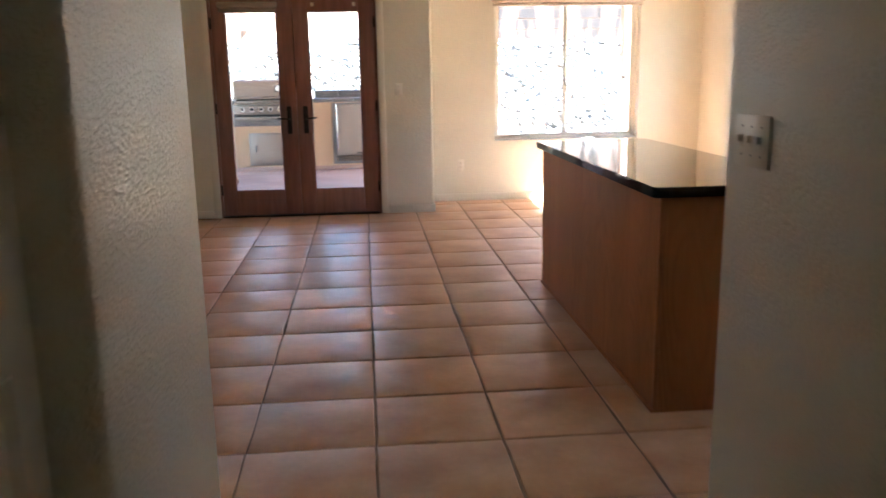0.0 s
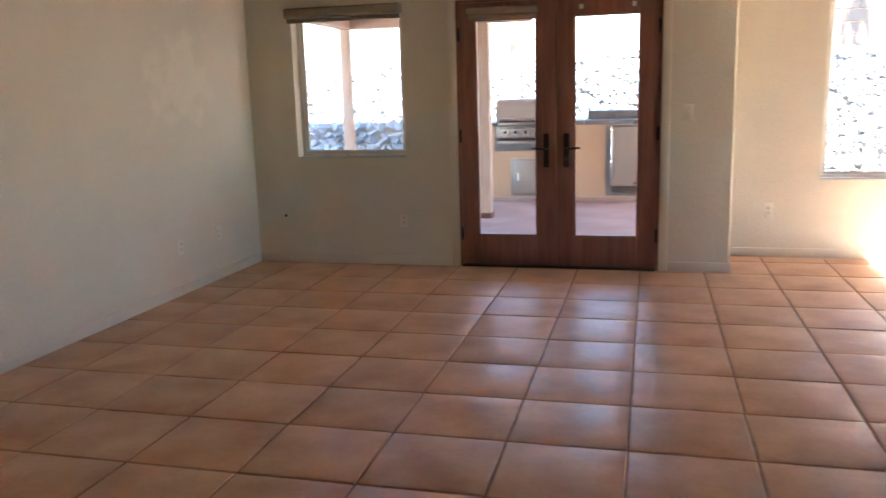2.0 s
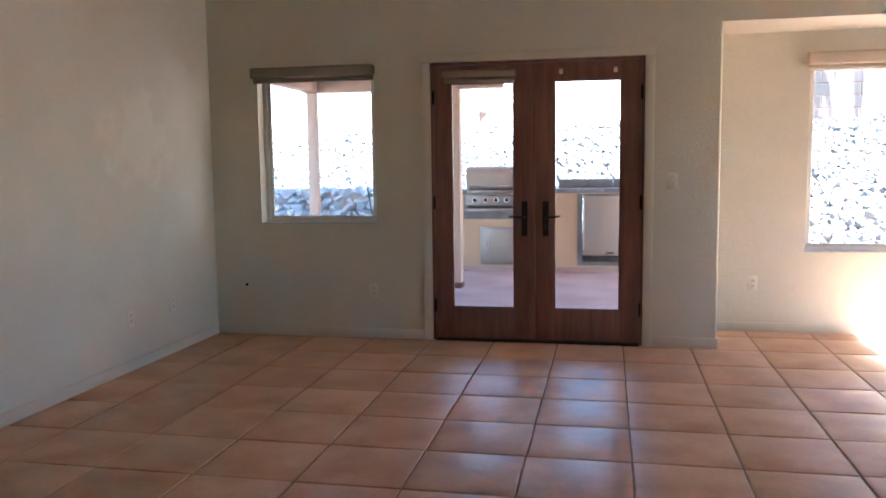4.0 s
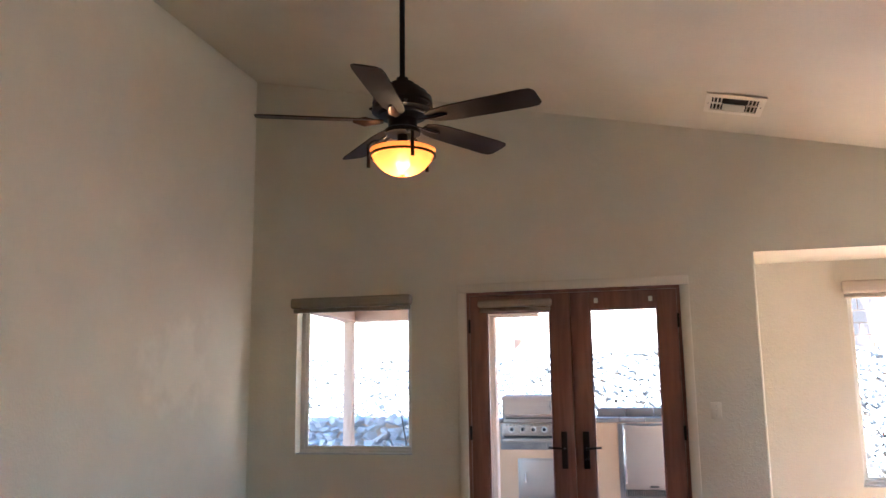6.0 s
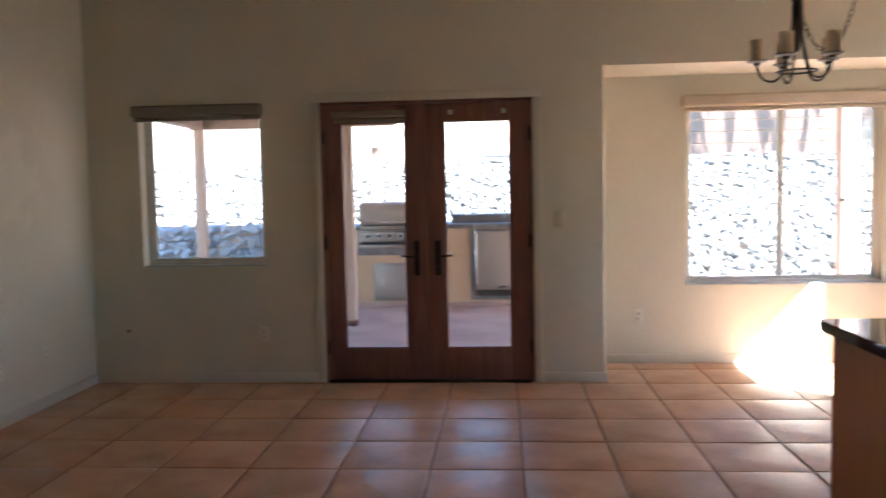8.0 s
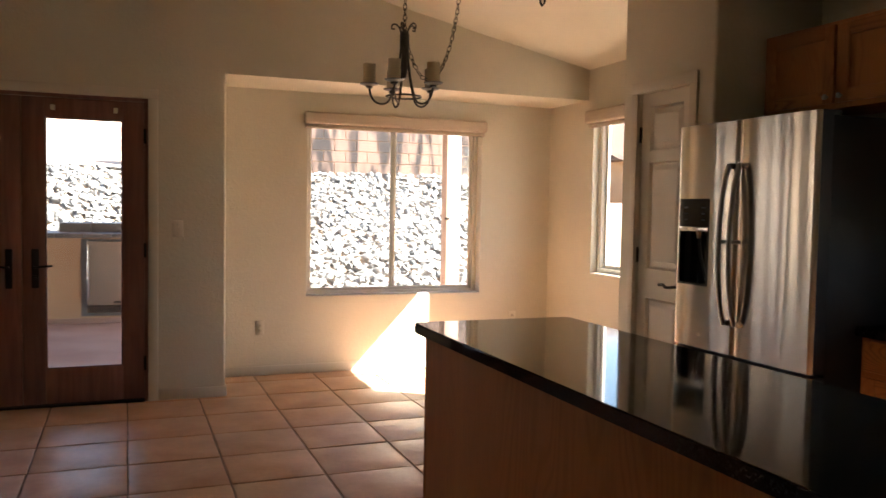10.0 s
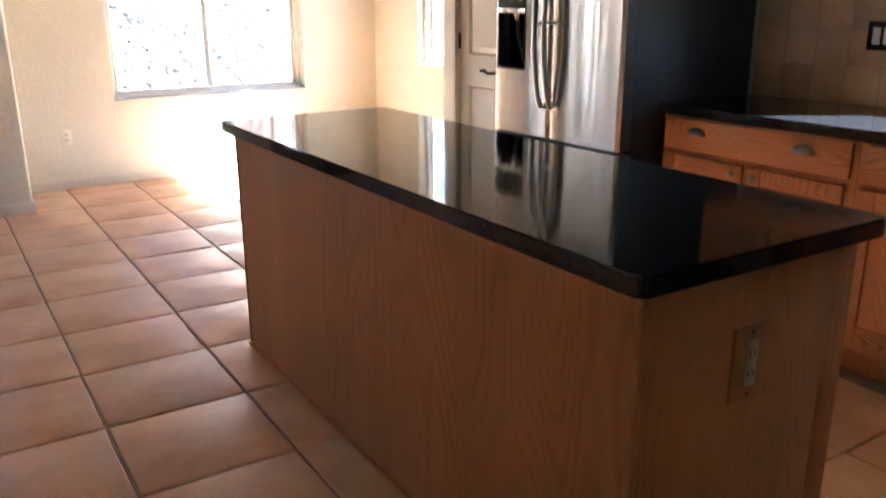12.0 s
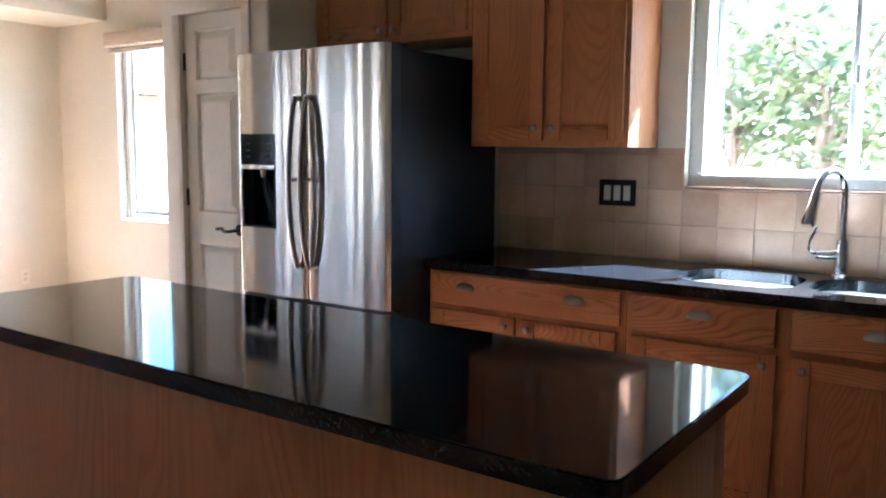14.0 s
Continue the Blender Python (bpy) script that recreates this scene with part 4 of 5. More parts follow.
disp = part("dispenser", panel([DY[0], DY[0] + 0.012, DY[1] - 0.012, DY[1]], [DY[2], DY[2] + 0.012, 1.285, 1.31, DY[3]], {(1, 1)}, lambda u, v, w: (FXF - 0.001 + w, u, v), 0.03), M_GLOSSBLACK, dl, "glossy black water and ice dispenser")
part("niche", box(FXF + 0.075, FXF + 0.08, DY[0], DY[1], DY[2], 1.29), M_GLOSSBLACK, dl)
part("trim_bar", box(FXF - 0.004, FXF - 0.0015, DY[0] + 0.004, DY[1] - 0.004, 1.286, 1.307, 0.001), M_STEEL, dl)
part("spout", tube([(FXF + 0.04, 5.505, 1.30), (FXF + 0.04, 5.505, 1.25)], [0.025, 0.015], 12), M_STEEL, dl)
part("paddle", tube(bez((FXF + 0.06, 5.525, 1.27), (FXF + 0.03, 5.515, 1.2), (FXF + 0.05, 5.475, 1.1), (FXF + 0.07, 5.475, 1.03)), 0.018, 8, None, 0.4), M_BLACK, dl)
for r in range(3):
    for c in range(2):
        part("button", box(FXF - 0.002, FXF - 0.0012, 5.42 + c * 0.13, 5.445 + c * 0.13, 1.338 + r * 0.03, 1.346 + r * 0.03), M_BUTTON, dl)
for y, p in ((5.248, dl), (5.178, dr)):
    h = tube(bez((FXF - 0.012, y, 0.86), (FXF - 0.075, y, 1.0), (FXF - 0.075, y, 1.45), (FXF - 0.012, y, 1.60), 16), 0.016, 10, None, 0.75)
    part("handle", h, M_HANDLE, p, "curved satin steel handle")
    part("handle_post", cyl((FXF - 0.068, y, 1.245), (FXF + 0.002, y, 1.245), 0.009, seg=10), M_HANDLE, p)
    for z in (0.865, 1.595):
        part("handle_foot", cyl((FXF - 0.02, y, z), (FXF + 0.002, y, z), 0.014), M_STEEL, p)
part("handle", tube(bez((FXF - 0.012, 4.86, 0.64), (FXF - 0.075, 5.0, 0.64), (FXF - 0.075, 5.4, 0.64), (FXF - 0.012, 5.53, 0.64), 16), 0.014, 10), M_STEEL, fz, "curved stainless handle")
part("hinge_cap", box(FXF + 0.03, FXF + 0.15, FY0 + 0.02, FY0 + 0.08, FH - 0.012, FH + 0.006, 0.004), M_BLACK, fridge)
part("hinge_cap", box(FXF + 0.03, FXF + 0.15, FY1 - 0.08, FY1 - 0.02, FH - 0.012, FH + 0.006, 0.004), M_BLACK, fridge)

# ---- outdoors ----
structure("ground", box(-300, 300, -300, 300, -0.4, -0.17), M_GROUND, "bare tan desert soil", "ground")
structure("patio", box(-9, 4.6, N + T, 13.0, -0.169, -0.03), M_SLAB, "pinkish concrete patio slab", "patio")


def wall_plate(name, at, along, out, w, h, label, kind_):
    """A switch or socket plate on a wall: along and out are unit directions."""
    at, along, out, up = Vector(at), Vector(along), Vector(out), Vector((0, 0, 1))
    root = thing(name, at, label, "switch" if kind_ == "switch" else "outlet")

    def slab(u0, u1, v0, v1, w0, w1, bev):
        p, q = at + along * u0 + up * v0 + out * w0, at + along * u1 + up * v1 + out * w1
        return box(*(f(p[k], q[k]) for k in range(3) for f in (min, max)), bev)
    part("plate", slab(-w / 2, w / 2, -h / 2, h / 2, 0.0005, 0.006, 0.002), M_PLATE, root)
    n = max(1, round(w / 0.055) - 0) if kind_ == "switch" else 1
    for k in range(n):
        u = (k - (n - 1) / 2) * 0.046
        if kind_ == "switch":
            part("toggle", slab(u - 0.004, u + 0.004, -0.004, 0.012, 0.006, 0.018, 0.002), M_PLATE, root)
            part("surround", slab(u - 0.007, u + 0.007, -0.014, 0.014, 0.0055, 0.0068, 0), M_TRIM, root)
            for v in (-0.032, 0.032):
                part("screw", slab(u - 0.003, u + 0.003, v - 0.003, v + 0.003, 0.0055, 0.0072, 0.001), M_NICKEL, root)
        else:
            for v in (-0.02, 0.02):
                part("socket", slab(-0.015, 0.015, v - 0.013, v + 0.013, 0.0055, 0.0078, 0.002), M_TRIM, root)
                for du in (-0.006, 0.006):
                    part("slot", slab(du - 0.0012, du + 0.0012, v - 0.004, v + 0.006, 0.0075, 0.0082, 0), M_DARK, root)
    return root


wall_plate("switch_plate", (HALL_R, 1.94, 1.185), (0, 1, 0), (-1, 0, 0), 0.165, 0.115, "ivory three-gang toggle switch plate on the hall wall", "switch")
wall_plate("switch_plate", (0.785, N, 1.20), (1, 0, 0), (0, -1, 0), 0.072, 0.115, "ivory toggle switch plate beside the patio doors", "switch")
wall_plate("wall_outlet", (-1.434, N, 0.37), (1, 0, 0), (0, -1, 0), 0.07, 0.115, "cream socket plate under the small window", "outlet")
wall_plate("wall_outlet", (1.45, BAY, 0.385), (1, 0, 0), (0, -1, 0), 0.07, 0.115, "ivory socket plate on the bay wall", "outlet")
wall_plate("wall_outlet", (3.70, BAY, 0.40), (1, 0, 0), (0, -1, 0), 0.07, 0.115, "ivory socket plate near the bay corner", "outlet")
wall_plate("wall_outlet", (W, 6.93, 0.35), (0, 1, 0), (1, 0, 0), 0.07, 0.115, "cream socket plate low on the west wall", "outlet")
wall_plate("cable_plate", (W, 7.46, 0.36), (0, 1, 0), (1, 0, 0), 0.07, 0.115, "cream cable plate low on the west wall", "outlet")
solid("wall_hole", cyl((-2.49, N - 0.003, 0.40), (-2.49, N - 0.0005, 0.40), 0.012), M_DARK, "dark screw hole in the plaster wall", "wall hole")
kp = thing("switch_plate", (KE - 0.012, 4.125, 1.20), "dark bronze triple plate with ivory rockers on the backsplash", "switch")
part("plate", box(KE - 0.019, KE - 0.0100, 4.04, 4.21, 1.14, 1.255, 0.003), M_BRONZE, kp)
for k in range(3):
    part("rocker", box(KE - 0.023, KE - 0.0185, 4.062 + k * 0.046, 4.094 + k * 0.046, 1.164, 1.231, 0.002), M_PLATE, kp, "ivory rocker")

# ---- ceiling fan ----
HX, HY, HZ = -0.728, 5.70, -0.055
fan = thing("ceiling_fan", (HX, HY, 2.70 + HZ), "dark bronze five-blade ceiling fan with lit amber bowl", "ceiling fan")
part("canopy", lathe([(0.0001, 0.0), (0.07, -0.012), (0.062, -0.05), (0.03, -0.09), (0.0001, -0.09)], (HX, HY, vault(HX) + 0.012)), M_BRONZE, fan)
part("downrod", cyl((HX, HY, 2.87 + HZ), (HX, HY, vault(HX) - 0.02), 0.0135), M_BRONZE, fan)
part("motor_housing", lathe([(0.0001, 0.175), (0.028, 0.175), (0.032, 0.152), (0.058, 0.148), (0.062, 0.13), (0.088, 0.124), (0.094, 0.106), (0.118, 0.100), (0.124, 0.078), (0.140, 0.074), (0.144, 0.046), (0.134, 0.042), (0.134, 0.030), (0.146, 0.026), (0.146, 0.004), (0.12, -0.004), (0.115, -0.02), (0.078, -0.028), (0.07, -0.035), (0.068, -0.075), (0.085, -0.085), (0.085, -0.105), (0.0001, -0.11)], (HX, HY, 2.715 + HZ), 32), M_BRONZE, fan)
for k in range(5):
    a = radians(58.3 + 72 * k)
    rot = Matrix.Translation((HX, HY, 2.675 + HZ)) @ Matrix.Rotation(a, 4, "Z")
    t = bmesh.new()
    outline = [(0.135, -0.030), (0.18, -0.052), (0.25, -0.062), (0.42, -0.067), (0.62, -0.071), (0.668, -0.066), (0.685, -0.046), (0.685, 0.046), (0.668, 0.066), (0.62, 0.071), (0.42, 0.067), (0.25, 0.062), (0.18, 0.052), (0.135, 0.030)]
    lo_, hi_ = [t.verts.new((x, y, -0.003)) for x, y in outline], [t.verts.new((x, y, 0.003)) for x, y in outline]
    t.faces.new(lo_[::-1])
    t.faces.new(hi_)
    for i in range(len(outline)):
        q = (i + 1) % len(outline)
        t.faces.new((lo_[i], lo_[q], hi_[q], hi_[i]))
    t.transform(rot @ Matrix.Rotation(radians(-13), 4, "X"))
    blade = part("blade", t, M_BLADE, fan, "dark walnut fan blade")
    t = tube([(0.09, 0, -0.004), (0.14, 0, -0.008), (0.18, 0.0, -0.008), (0.235, 0, -0.006)], [0.012, 0.02, 0.03, 0.012], 8, None, 0.25)
    t.transform(rot @ Matrix.Rotation(radians(-13), 4, "X"))
    part("blade_iron", t, M_COPPER, blade, "rubbed copper-bronze blade iron")
bowl = part("light_bowl", lathe([(0.0001, -0.135), (0.03, -0.133), (0.06, -0.126), (0.09, -0.111), (0.115, -0.09), (0.134, -0.065), (0.147, -0.038), (0.157, -0.014), (0.151, -0.014), (0.141, -0.038), (0.128, -0.065), (0.108, -0.088), (0.085, -0.105), (0.0001, -0.127)], (HX, HY, 2.545 + HZ), 32), M_LAMP, fan, "lit amber alabaster glass bowl")
for k in range(8):
    a = radians(22.5 + 45 * k)
    part("housing_stud", cyl((HX + 0.142 * math.cos(a), HY + 0.142 * math.sin(a), 2.731 + HZ), (HX + 0.158 * math.cos(a), HY + 0.158 * math.sin(a), 2.731 + HZ), 0.009, 0.006, 8), M_BRONZE, fan)
part("ring", lathe([(0.148, -0.004), (0.158, -0.004), (0.158, 0.006), (0.148, 0.006), (0.148, -0.004)], (HX, HY, 2.503 + HZ), 32), M_BRONZE, fan)
part("finial", lathe([(0.0001, -0.005), (0.01, -0.004), (0.012, 0.0), (0.0001, 0.0)], (HX, HY, 2.411 + HZ), 14), M_BRONZE, fan)
part("stem", cyl((HX, HY, 2.52 + HZ), (HX, HY, 2.61 + HZ), 0.026), M_BRONZE, fan)
bulb = lathe([(0.0001, -0.035), (0.02, -0.03), (0.03, 0.0), (0.02, 0.03), (0.0001, 0.035)], (HX, HY, 2.50 + HZ), 14)
part("bulb", bulb, M_BULB, fan, "lit bulb")
for k in range(3):
    a = radians(62 + 120 * k)
    c, s = math.cos(a), math.sin(a)
    arm = tube(bez((HX + 0.07 * c, HY + 0.07 * s, 2.62 + HZ), (HX + 0.12 * c, HY + 0.12 * s, 2.56 + HZ), (HX + 0.15 * c, HY + 0.15 * s, 2.61 + HZ), (HX + 0.168 * c, HY + 0.168 * s, 2.56 + HZ)), 0.007)
    tube([(HX + 0.168 * c, HY + 0.168 * s, 2.575 + HZ), (HX + 0.168 * c, HY + 0.168 * s, 2.46 + HZ)], 0.009, 8, arm)
    part("arm", arm, M_BRONZE, fan)
lamp = new("fan_lamp", bpy.data.lights.new("fan_lamp", "POINT"))
lamp.location = (HX, HY, 2.468 + HZ)
lamp.data.energy, lamp.data.color, lamp.data.shadow_soft_size = 0.45, (1.0, 0.60, 0.28), 0.03

# ---- ceiling vent ----
vent = thing("ceiling_vent", (0.982, 7.535, vault(0.975)), "cream steel ceiling air vent with dark slots", "ceiling vent")
VM = Matrix.Translation((0.982, 7.535, vault(0.975) - 0.001)) @ Matrix.Rotation(math.atan(0.208), 4, "Y")


def vpart(name, bm, m):
    bm.transform(VM)
    return part(name, bm, m, vent)


vpart("backing", box(-0.172, 0.172, -0.16, 0.16, -0.004, 0.0), M_DARK)
vf = panel([-0.183, -0.145, -0.072, 0.072, 0.145, 0.183], [-0.18, -0.115, 0.125, 0.18], {(1, 1), (2, 1), (3, 1)}, lambda u, v, w: (u, v, -0.014 + w), 0.009)
vpart("frame", vf, M_PLATE)
vpart("damper", box(-0.07, 0.07, 0.005, 0.123, -0.012, -0.0065), M_PLATE)
for side in (-1, 1):
    for k in range(3):
        x = side * (0.084 + 0.023 * k)
        sl = box(-0.0045, 0.0045, -0.113, 0.123, -0.001, 0.001)
        sl.transform(Matrix.Translation((x, 0, -0.009)) @ Matrix.Rotation(radians(35 * side), 4, "Y"))
        vpart("slat", sl, M_PLATE)
    vpart("bar", box(min(side * 0.074, side * 0.143), max(side * 0.074, side * 0.143), -0.004, 0.012, -0.0125, -0.0045), M_PLATE)
    vpart("screw", cyl((side * 0.164, 0.0, -0.0145), (side * 0.164, 0.0, -0.0165), 0.005, seg=8), M_DARK)

# ---- chandelier ----
CHX, CHY, CZ = 2.03, 6.95, 2.0
ch = thing("chandelier", (CHX, CHY, CZ), "black wrought-iron five-light chandelier with frosted candle shades", "chandelier")
part("column", lathe([(0.0001, 0.16), (0.012, 0.16), (0.022, 0.22), (0.018, 0.30), (0.03, 0.36), (0.03, 0.42), (0.012, 0.45), (0.0001, 0.46)], (CHX, CHY, CZ), 12), M_IRON, ch)
part("ring", tube([(CHX + 0.105 * math.cos(a), CHY + 0.105 * math.sin(a), CZ + 0.05) for a in (2 * math.pi * k / 24 for k in range(25))], 0.006, 6), M_IRON, ch)
for k in range(5):
    a = radians(20 + 72 * k)
    c, s = math.cos(a), math.sin(a)

    def rp(r, z, c=c, s=s):
        return (CHX + r * c, CHY + r * s, CZ + z)
    up_ = tube(bez(rp(0.02, 0.42), rp(0.02, 0.25), rp(0.05, 0.12), rp(0.085, 0.03)) + bez(rp(0.085, 0.03), rp(0.11, -0.02), rp(0.205, -0.01), rp(0.21, 0.10))[1:], 0.0065, 7)
    arm = part("arm", up_, M_IRON, ch)
    part("scroll", tube(bez(rp(0.02, 0.42), rp(0.03, 0.50), rp(0.085, 0.50), rp(0.08, 0.455)) + [Vector(rp(0.06, 0.455))], 0.005, 6), M_IRON, arm)
    part("drip_pan", lathe([(0.0001, 0.0), (0.02, 0.0), (0.022, 0.012), (0.055, 0.022), (0.058, 0.028), (0.03, 0.026), (0.0001, 0.026)], rp(0.21, 0.095), 18), M_IRON, arm)
    part("shade", lathe([(0.034, 0.0), (0.036, 0.002), (0.038, 0.115), (0.033, 0.115), (0.031, 0.004), (0.0001, 0.004), (0.0001, 0.0), (0.034, 0.0)], rp(0.21, 0.124), 18), M_FROST, arm, "frosted cream glass cylinder shade")
hookz = vault(CHX) - 0.02
part("chain", chain([(CHX, CHY, CZ + 0.46), (CHX, CHY, hookz)]), M_IRON, ch)
part("ceiling_hook", tube([(CHX, CHY, hookz - 0.03), (CHX + 0.012, CHY, hookz - 0.015), (CHX, CHY, hookz), (CHX, CHY, vault(CHX) + 0.01)], 0.004), M_IRON, ch)
CAN = (2.44, 7.07)
part("canopy", lathe([(0.0001, 0.02), (0.06, 0.014), (0.055, -0.015), (0.02, -0.04), (0.008, -0.055), (0.0001, -0.055)], (CAN[0], CAN[1], vault(CAN[0])), 20), M_IRON, ch)
part("swag_chain", chain(bez((CHX + 0.02, CHY, CZ + 0.36), (CHX + 0.16, CHY + 0.03, CZ - 0.05), (CHX + 0.36, CHY + 0.1, CZ + 0.25), (CAN[0], CAN[1], vault(CAN[0]) - 0.055), 16)), M_IRON, ch)

# ---- pot rack over the island ----
rack = thing("pot_rack", (1.95, 4.70, 2.25), "black iron hanging pot rack with hooks over the island", "pot rack")
RZ = 2.25
part("frame", tube([(1.78, 4.25, RZ), (2.12, 4.25, RZ), (2.12, 5.15, RZ), (1.78, 5.15, RZ), (1.78, 4.25, RZ)], 0.009), M_IRON, rack)
part("rail", tube([(1.95, 4.25, RZ), (1.95, 5.15, RZ)], 0.008), M_IRON, rack)
for k in range(5):
    y = 4.42 + 0.145 * k
    part("hook", tube([(1.95, y, RZ + 0.012), (1.95, y + 0.012, RZ), (1.95, y, RZ - 0.02), (1.95, y, RZ - 0.06), (1.95, y + 0.008, RZ - 0.085), (1.95, y + 0.026, RZ - 0.09), (1.95, y + 0.04, RZ - 0.075), (1.95, y + 0.04, RZ - 0.06)], 0.004, 7), M_IRON, rack)
for x in (1.78, 2.12):
    for y in (4.25, 5.15):
        part("chain", chain([(x, y, RZ + 0.01), (x, y, vault(x) + 0.002)]), M_IRON, rack)

# ---- patio ----
GY = 12.4
bbq = thing("outdoor_kitchen", (-0.3, GY + 0.4, -0.03), "tan stucco outdoor kitchen counter on the patio", "outdoor kitchen")
part("base", panel([-1.62, -0.05, 0.62, 2.2], [-0.03, 0.05, 0.945, 0.955], {(1, 1)}, lambda u, v, w: (u, GY + w, v), 0.85), M_STUCCO, bbq)
part("plinth", box(-1.63, 2.2, GY - 0.012, GY - 0.0005, -0.03, 0.03, 0.003), M_SLAB, bbq)
for x in (-0.62, -0.32, -0.02, 0.28, 0.58, 0.88, 1.18, 1.48, 1.78):
    part("counter_slab", box(x, x + 0.294, GY - 0.03, GY + 0.87, 0.956, 1.012, 0.006), M_CTOP, bbq)
for x in (-0.30, 0.045, 0.39, 0.735, 1.08):
    part("ledge_slab", box(x, x + 0.338, GY + 0.30, GY + 0.86, 1.013, 1.12, 0.008), M_CTOP, bbq)
part("counter_slab", box(-1.66, -1.475, GY - 0.03, GY + 0.87, 0.956, 1.0, 0.006), M_CTOP, bbq)
grill = thing("grill", (-1.05, GY, 0.68), "stainless built-in gas grill with closed hood", "grill")
part("surround", box(-1.48, -0.62, GY - 0.006, GY - 0.0005, 0.63, 0.944, 0.002), M_CTOP, grill)
part("firebox", box(-1.44, -0.66, GY + 0.002, GY + 0.5, 0.957, 1.0, 0.004), M_GRILL, grill)
fp = box(-1.45, -0.65, GY - 0.055, GY - 0.0065, 0.80, 0.955, 0.012, 3)
part("control_panel", fp, M_GRILL, grill)
part("drip_tray", box(-1.44, -0.66, GY - 0.045, GY - 0.0065, 0.725, 0.765, 0.006), M_GRILL, grill)
part("tray_gap", box(-1.43, -0.67, GY - 0.03, GY - 0.0065, 0.766, 0.799), M_DARK, grill)
hd_ = box(-1.432, -0.668, GY - 0.03, GY + 0.50, 1.02, 1.30, 0.0)
bmesh.ops.bevel(hd_, geom=[e for e in hd_.edges if all(v.co.y < GY and v.co.z > 1.2 for v in e.verts)], offset=0.11, segments=7, profile=0.5, affect="EDGES")
part("hood", hd_, M_PANEL, grill, "curved stainless hood")
for x in (-1.447, -0.667):
    part("hood_cheek", box(x, x + 0.014, GY - 0.034, GY + 0.5, 1.01, 1.285, 0.004), M_GRILL, grill)
part("vent_strip", box(-1.42, -0.68, GY - 0.005, GY + 0.49, 1.001, 1.019), M_DARK, grill)
for k in range(16):
    x = -1.40 + 0.044 * k
    part("vent_slot", box(x, x + 0.022, GY - 0.058, GY - 0.0555, 0.925, 0.938), M_DARK, grill)
part("hood_handle", tube([(-1.40, GY - 0.03, 1.045), (-1.39, GY - 0.085, 1.045), (-0.71, GY - 0.085, 1.045), (-0.70, GY - 0.03, 1.045)], 0.015), M_CHROME, grill)
part("gauge", cyl((-0.80, GY - 0.028, 1.17), (-0.80, GY - 0.045, 1.17), 0.042), M_CHROME, grill)
part("gauge_plate", box(-0.855, -0.745, GY - 0.0325, GY - 0.0285, 1.115, 1.215, 0.002), M_CTOP, grill)
for k in range(5):
    x = -1.33 + 0.135 * k
    kn = part("knob", cyl((x, GY - 0.061, 0.875), (x, GY - 0.09, 0.875), 0.026, 0.022), M_BLACK, grill, "black grill knob")
    part("bezel", cyl((x, GY - 0.0545, 0.875), (x, GY - 0.0605, 0.875), 0.036), M_CHROME, kn)
ad = thing("access_door", (-0.98, GY, 0.05), "small stainless access door under the grill", "access door")
part("frame", box(-1.27, -0.70, GY - 0.010, GY - 0.001, 0.05, 0.53, 0.003), M_GRILL, ad)
part("door", box(-1.235, -0.735, GY - 0.022, GY - 0.0105, 0.085, 0.495, 0.004), M_PANEL, ad)
part("handle", tube([(-1.17, GY - 0.02, 0.24), (-1.17, GY - 0.05, 0.25), (-1.17, GY - 0.05, 0.35), (-1.17, GY - 0.02, 0.36)], 0.009), M_CHROME, ad)
of = thing("outdoor_refrigerator", (0.28, GY + 0.2, 0.05), "compact stainless outdoor refrigerator built into the counter", "refrigerator")
part("surround", panel([-0.049, 0.012, 0.60, 0.615], [0.051, 0.09, 0.925, 0.944], {(1, 1)}, lambda u, v, w: (u, GY - 0.006 + w, v), 0.02), M_CTOP, of)
part("cabinet", box(0.017, 0.595, GY + 0.02, GY + 0.6, 0.095, 0.92), M_BLACK, of)
part("door", box(0.02, 0.59, GY - 0.04, GY + 0.018, 0.178, 0.92, 0.006), M_PANEL, of)
part("grille", box(0.02, 0.585, GY - 0.01, GY + 0.018, 0.096, 0.168), M_DARK, of)
for k in range(21):
    x = 0.03 + 0.026 * k
    part("grille_bar", box(x, x + 0.008, GY - 0.016, GY - 0.0105, 0.098, 0.166), M_GRILL, of)
part("door_handle", box(0.022, 0.04, GY - 0.065, GY - 0.041, 0.25, 0.88, 0.005), M_CHROME, of)
part("badge", box(0.30, 0.40, GY - 0.043, GY - 0.0405, 0.20, 0.225, 0.001), M_DARK, of)


def post(name, x, y, w, z1, label):
    root = thing(name, (x, y, -0.03), label, "post", "patio posts")
    part("shaft", box(x - w / 2, x + w / 2, y - w / 2, y + w / 2, -0.03, z1, 0.008), M_POST, root)
    part("foot", box(x - w / 2 - 0.012, x + w / 2 + 0.012, y - w / 2 - 0.012, y + w / 2 + 0.012, -0.03, 0.03, 0.004), M_RUST, root, "rusty steel post foot")
    return root


post("patio_post", -1.33, 10.98, 0.15, 2.144, "tan painted timber patio post")
post("patio_post", -2.958, 10.98, 0.105, 2.144, "tan painted timber patio post at the cover corner")
post("patio_post", 3.948, 10.98, 0.17, 2.449, "sunlit tan timber post outside the bay")
solid("post_knob", lathe([(0.0001, 0), (0.03, 0.01), (0.03, 0.03), (0.0001, 0.04)], (3.872, 10.89, 1.235), 10), M_BRONZE, "small dark knob fixed to the timber post", "knob")
cover = thing("patio_cover", (-1.9, 9.7, 2.145), "tan timber patio cover with beams and plank deck", "patio cover")
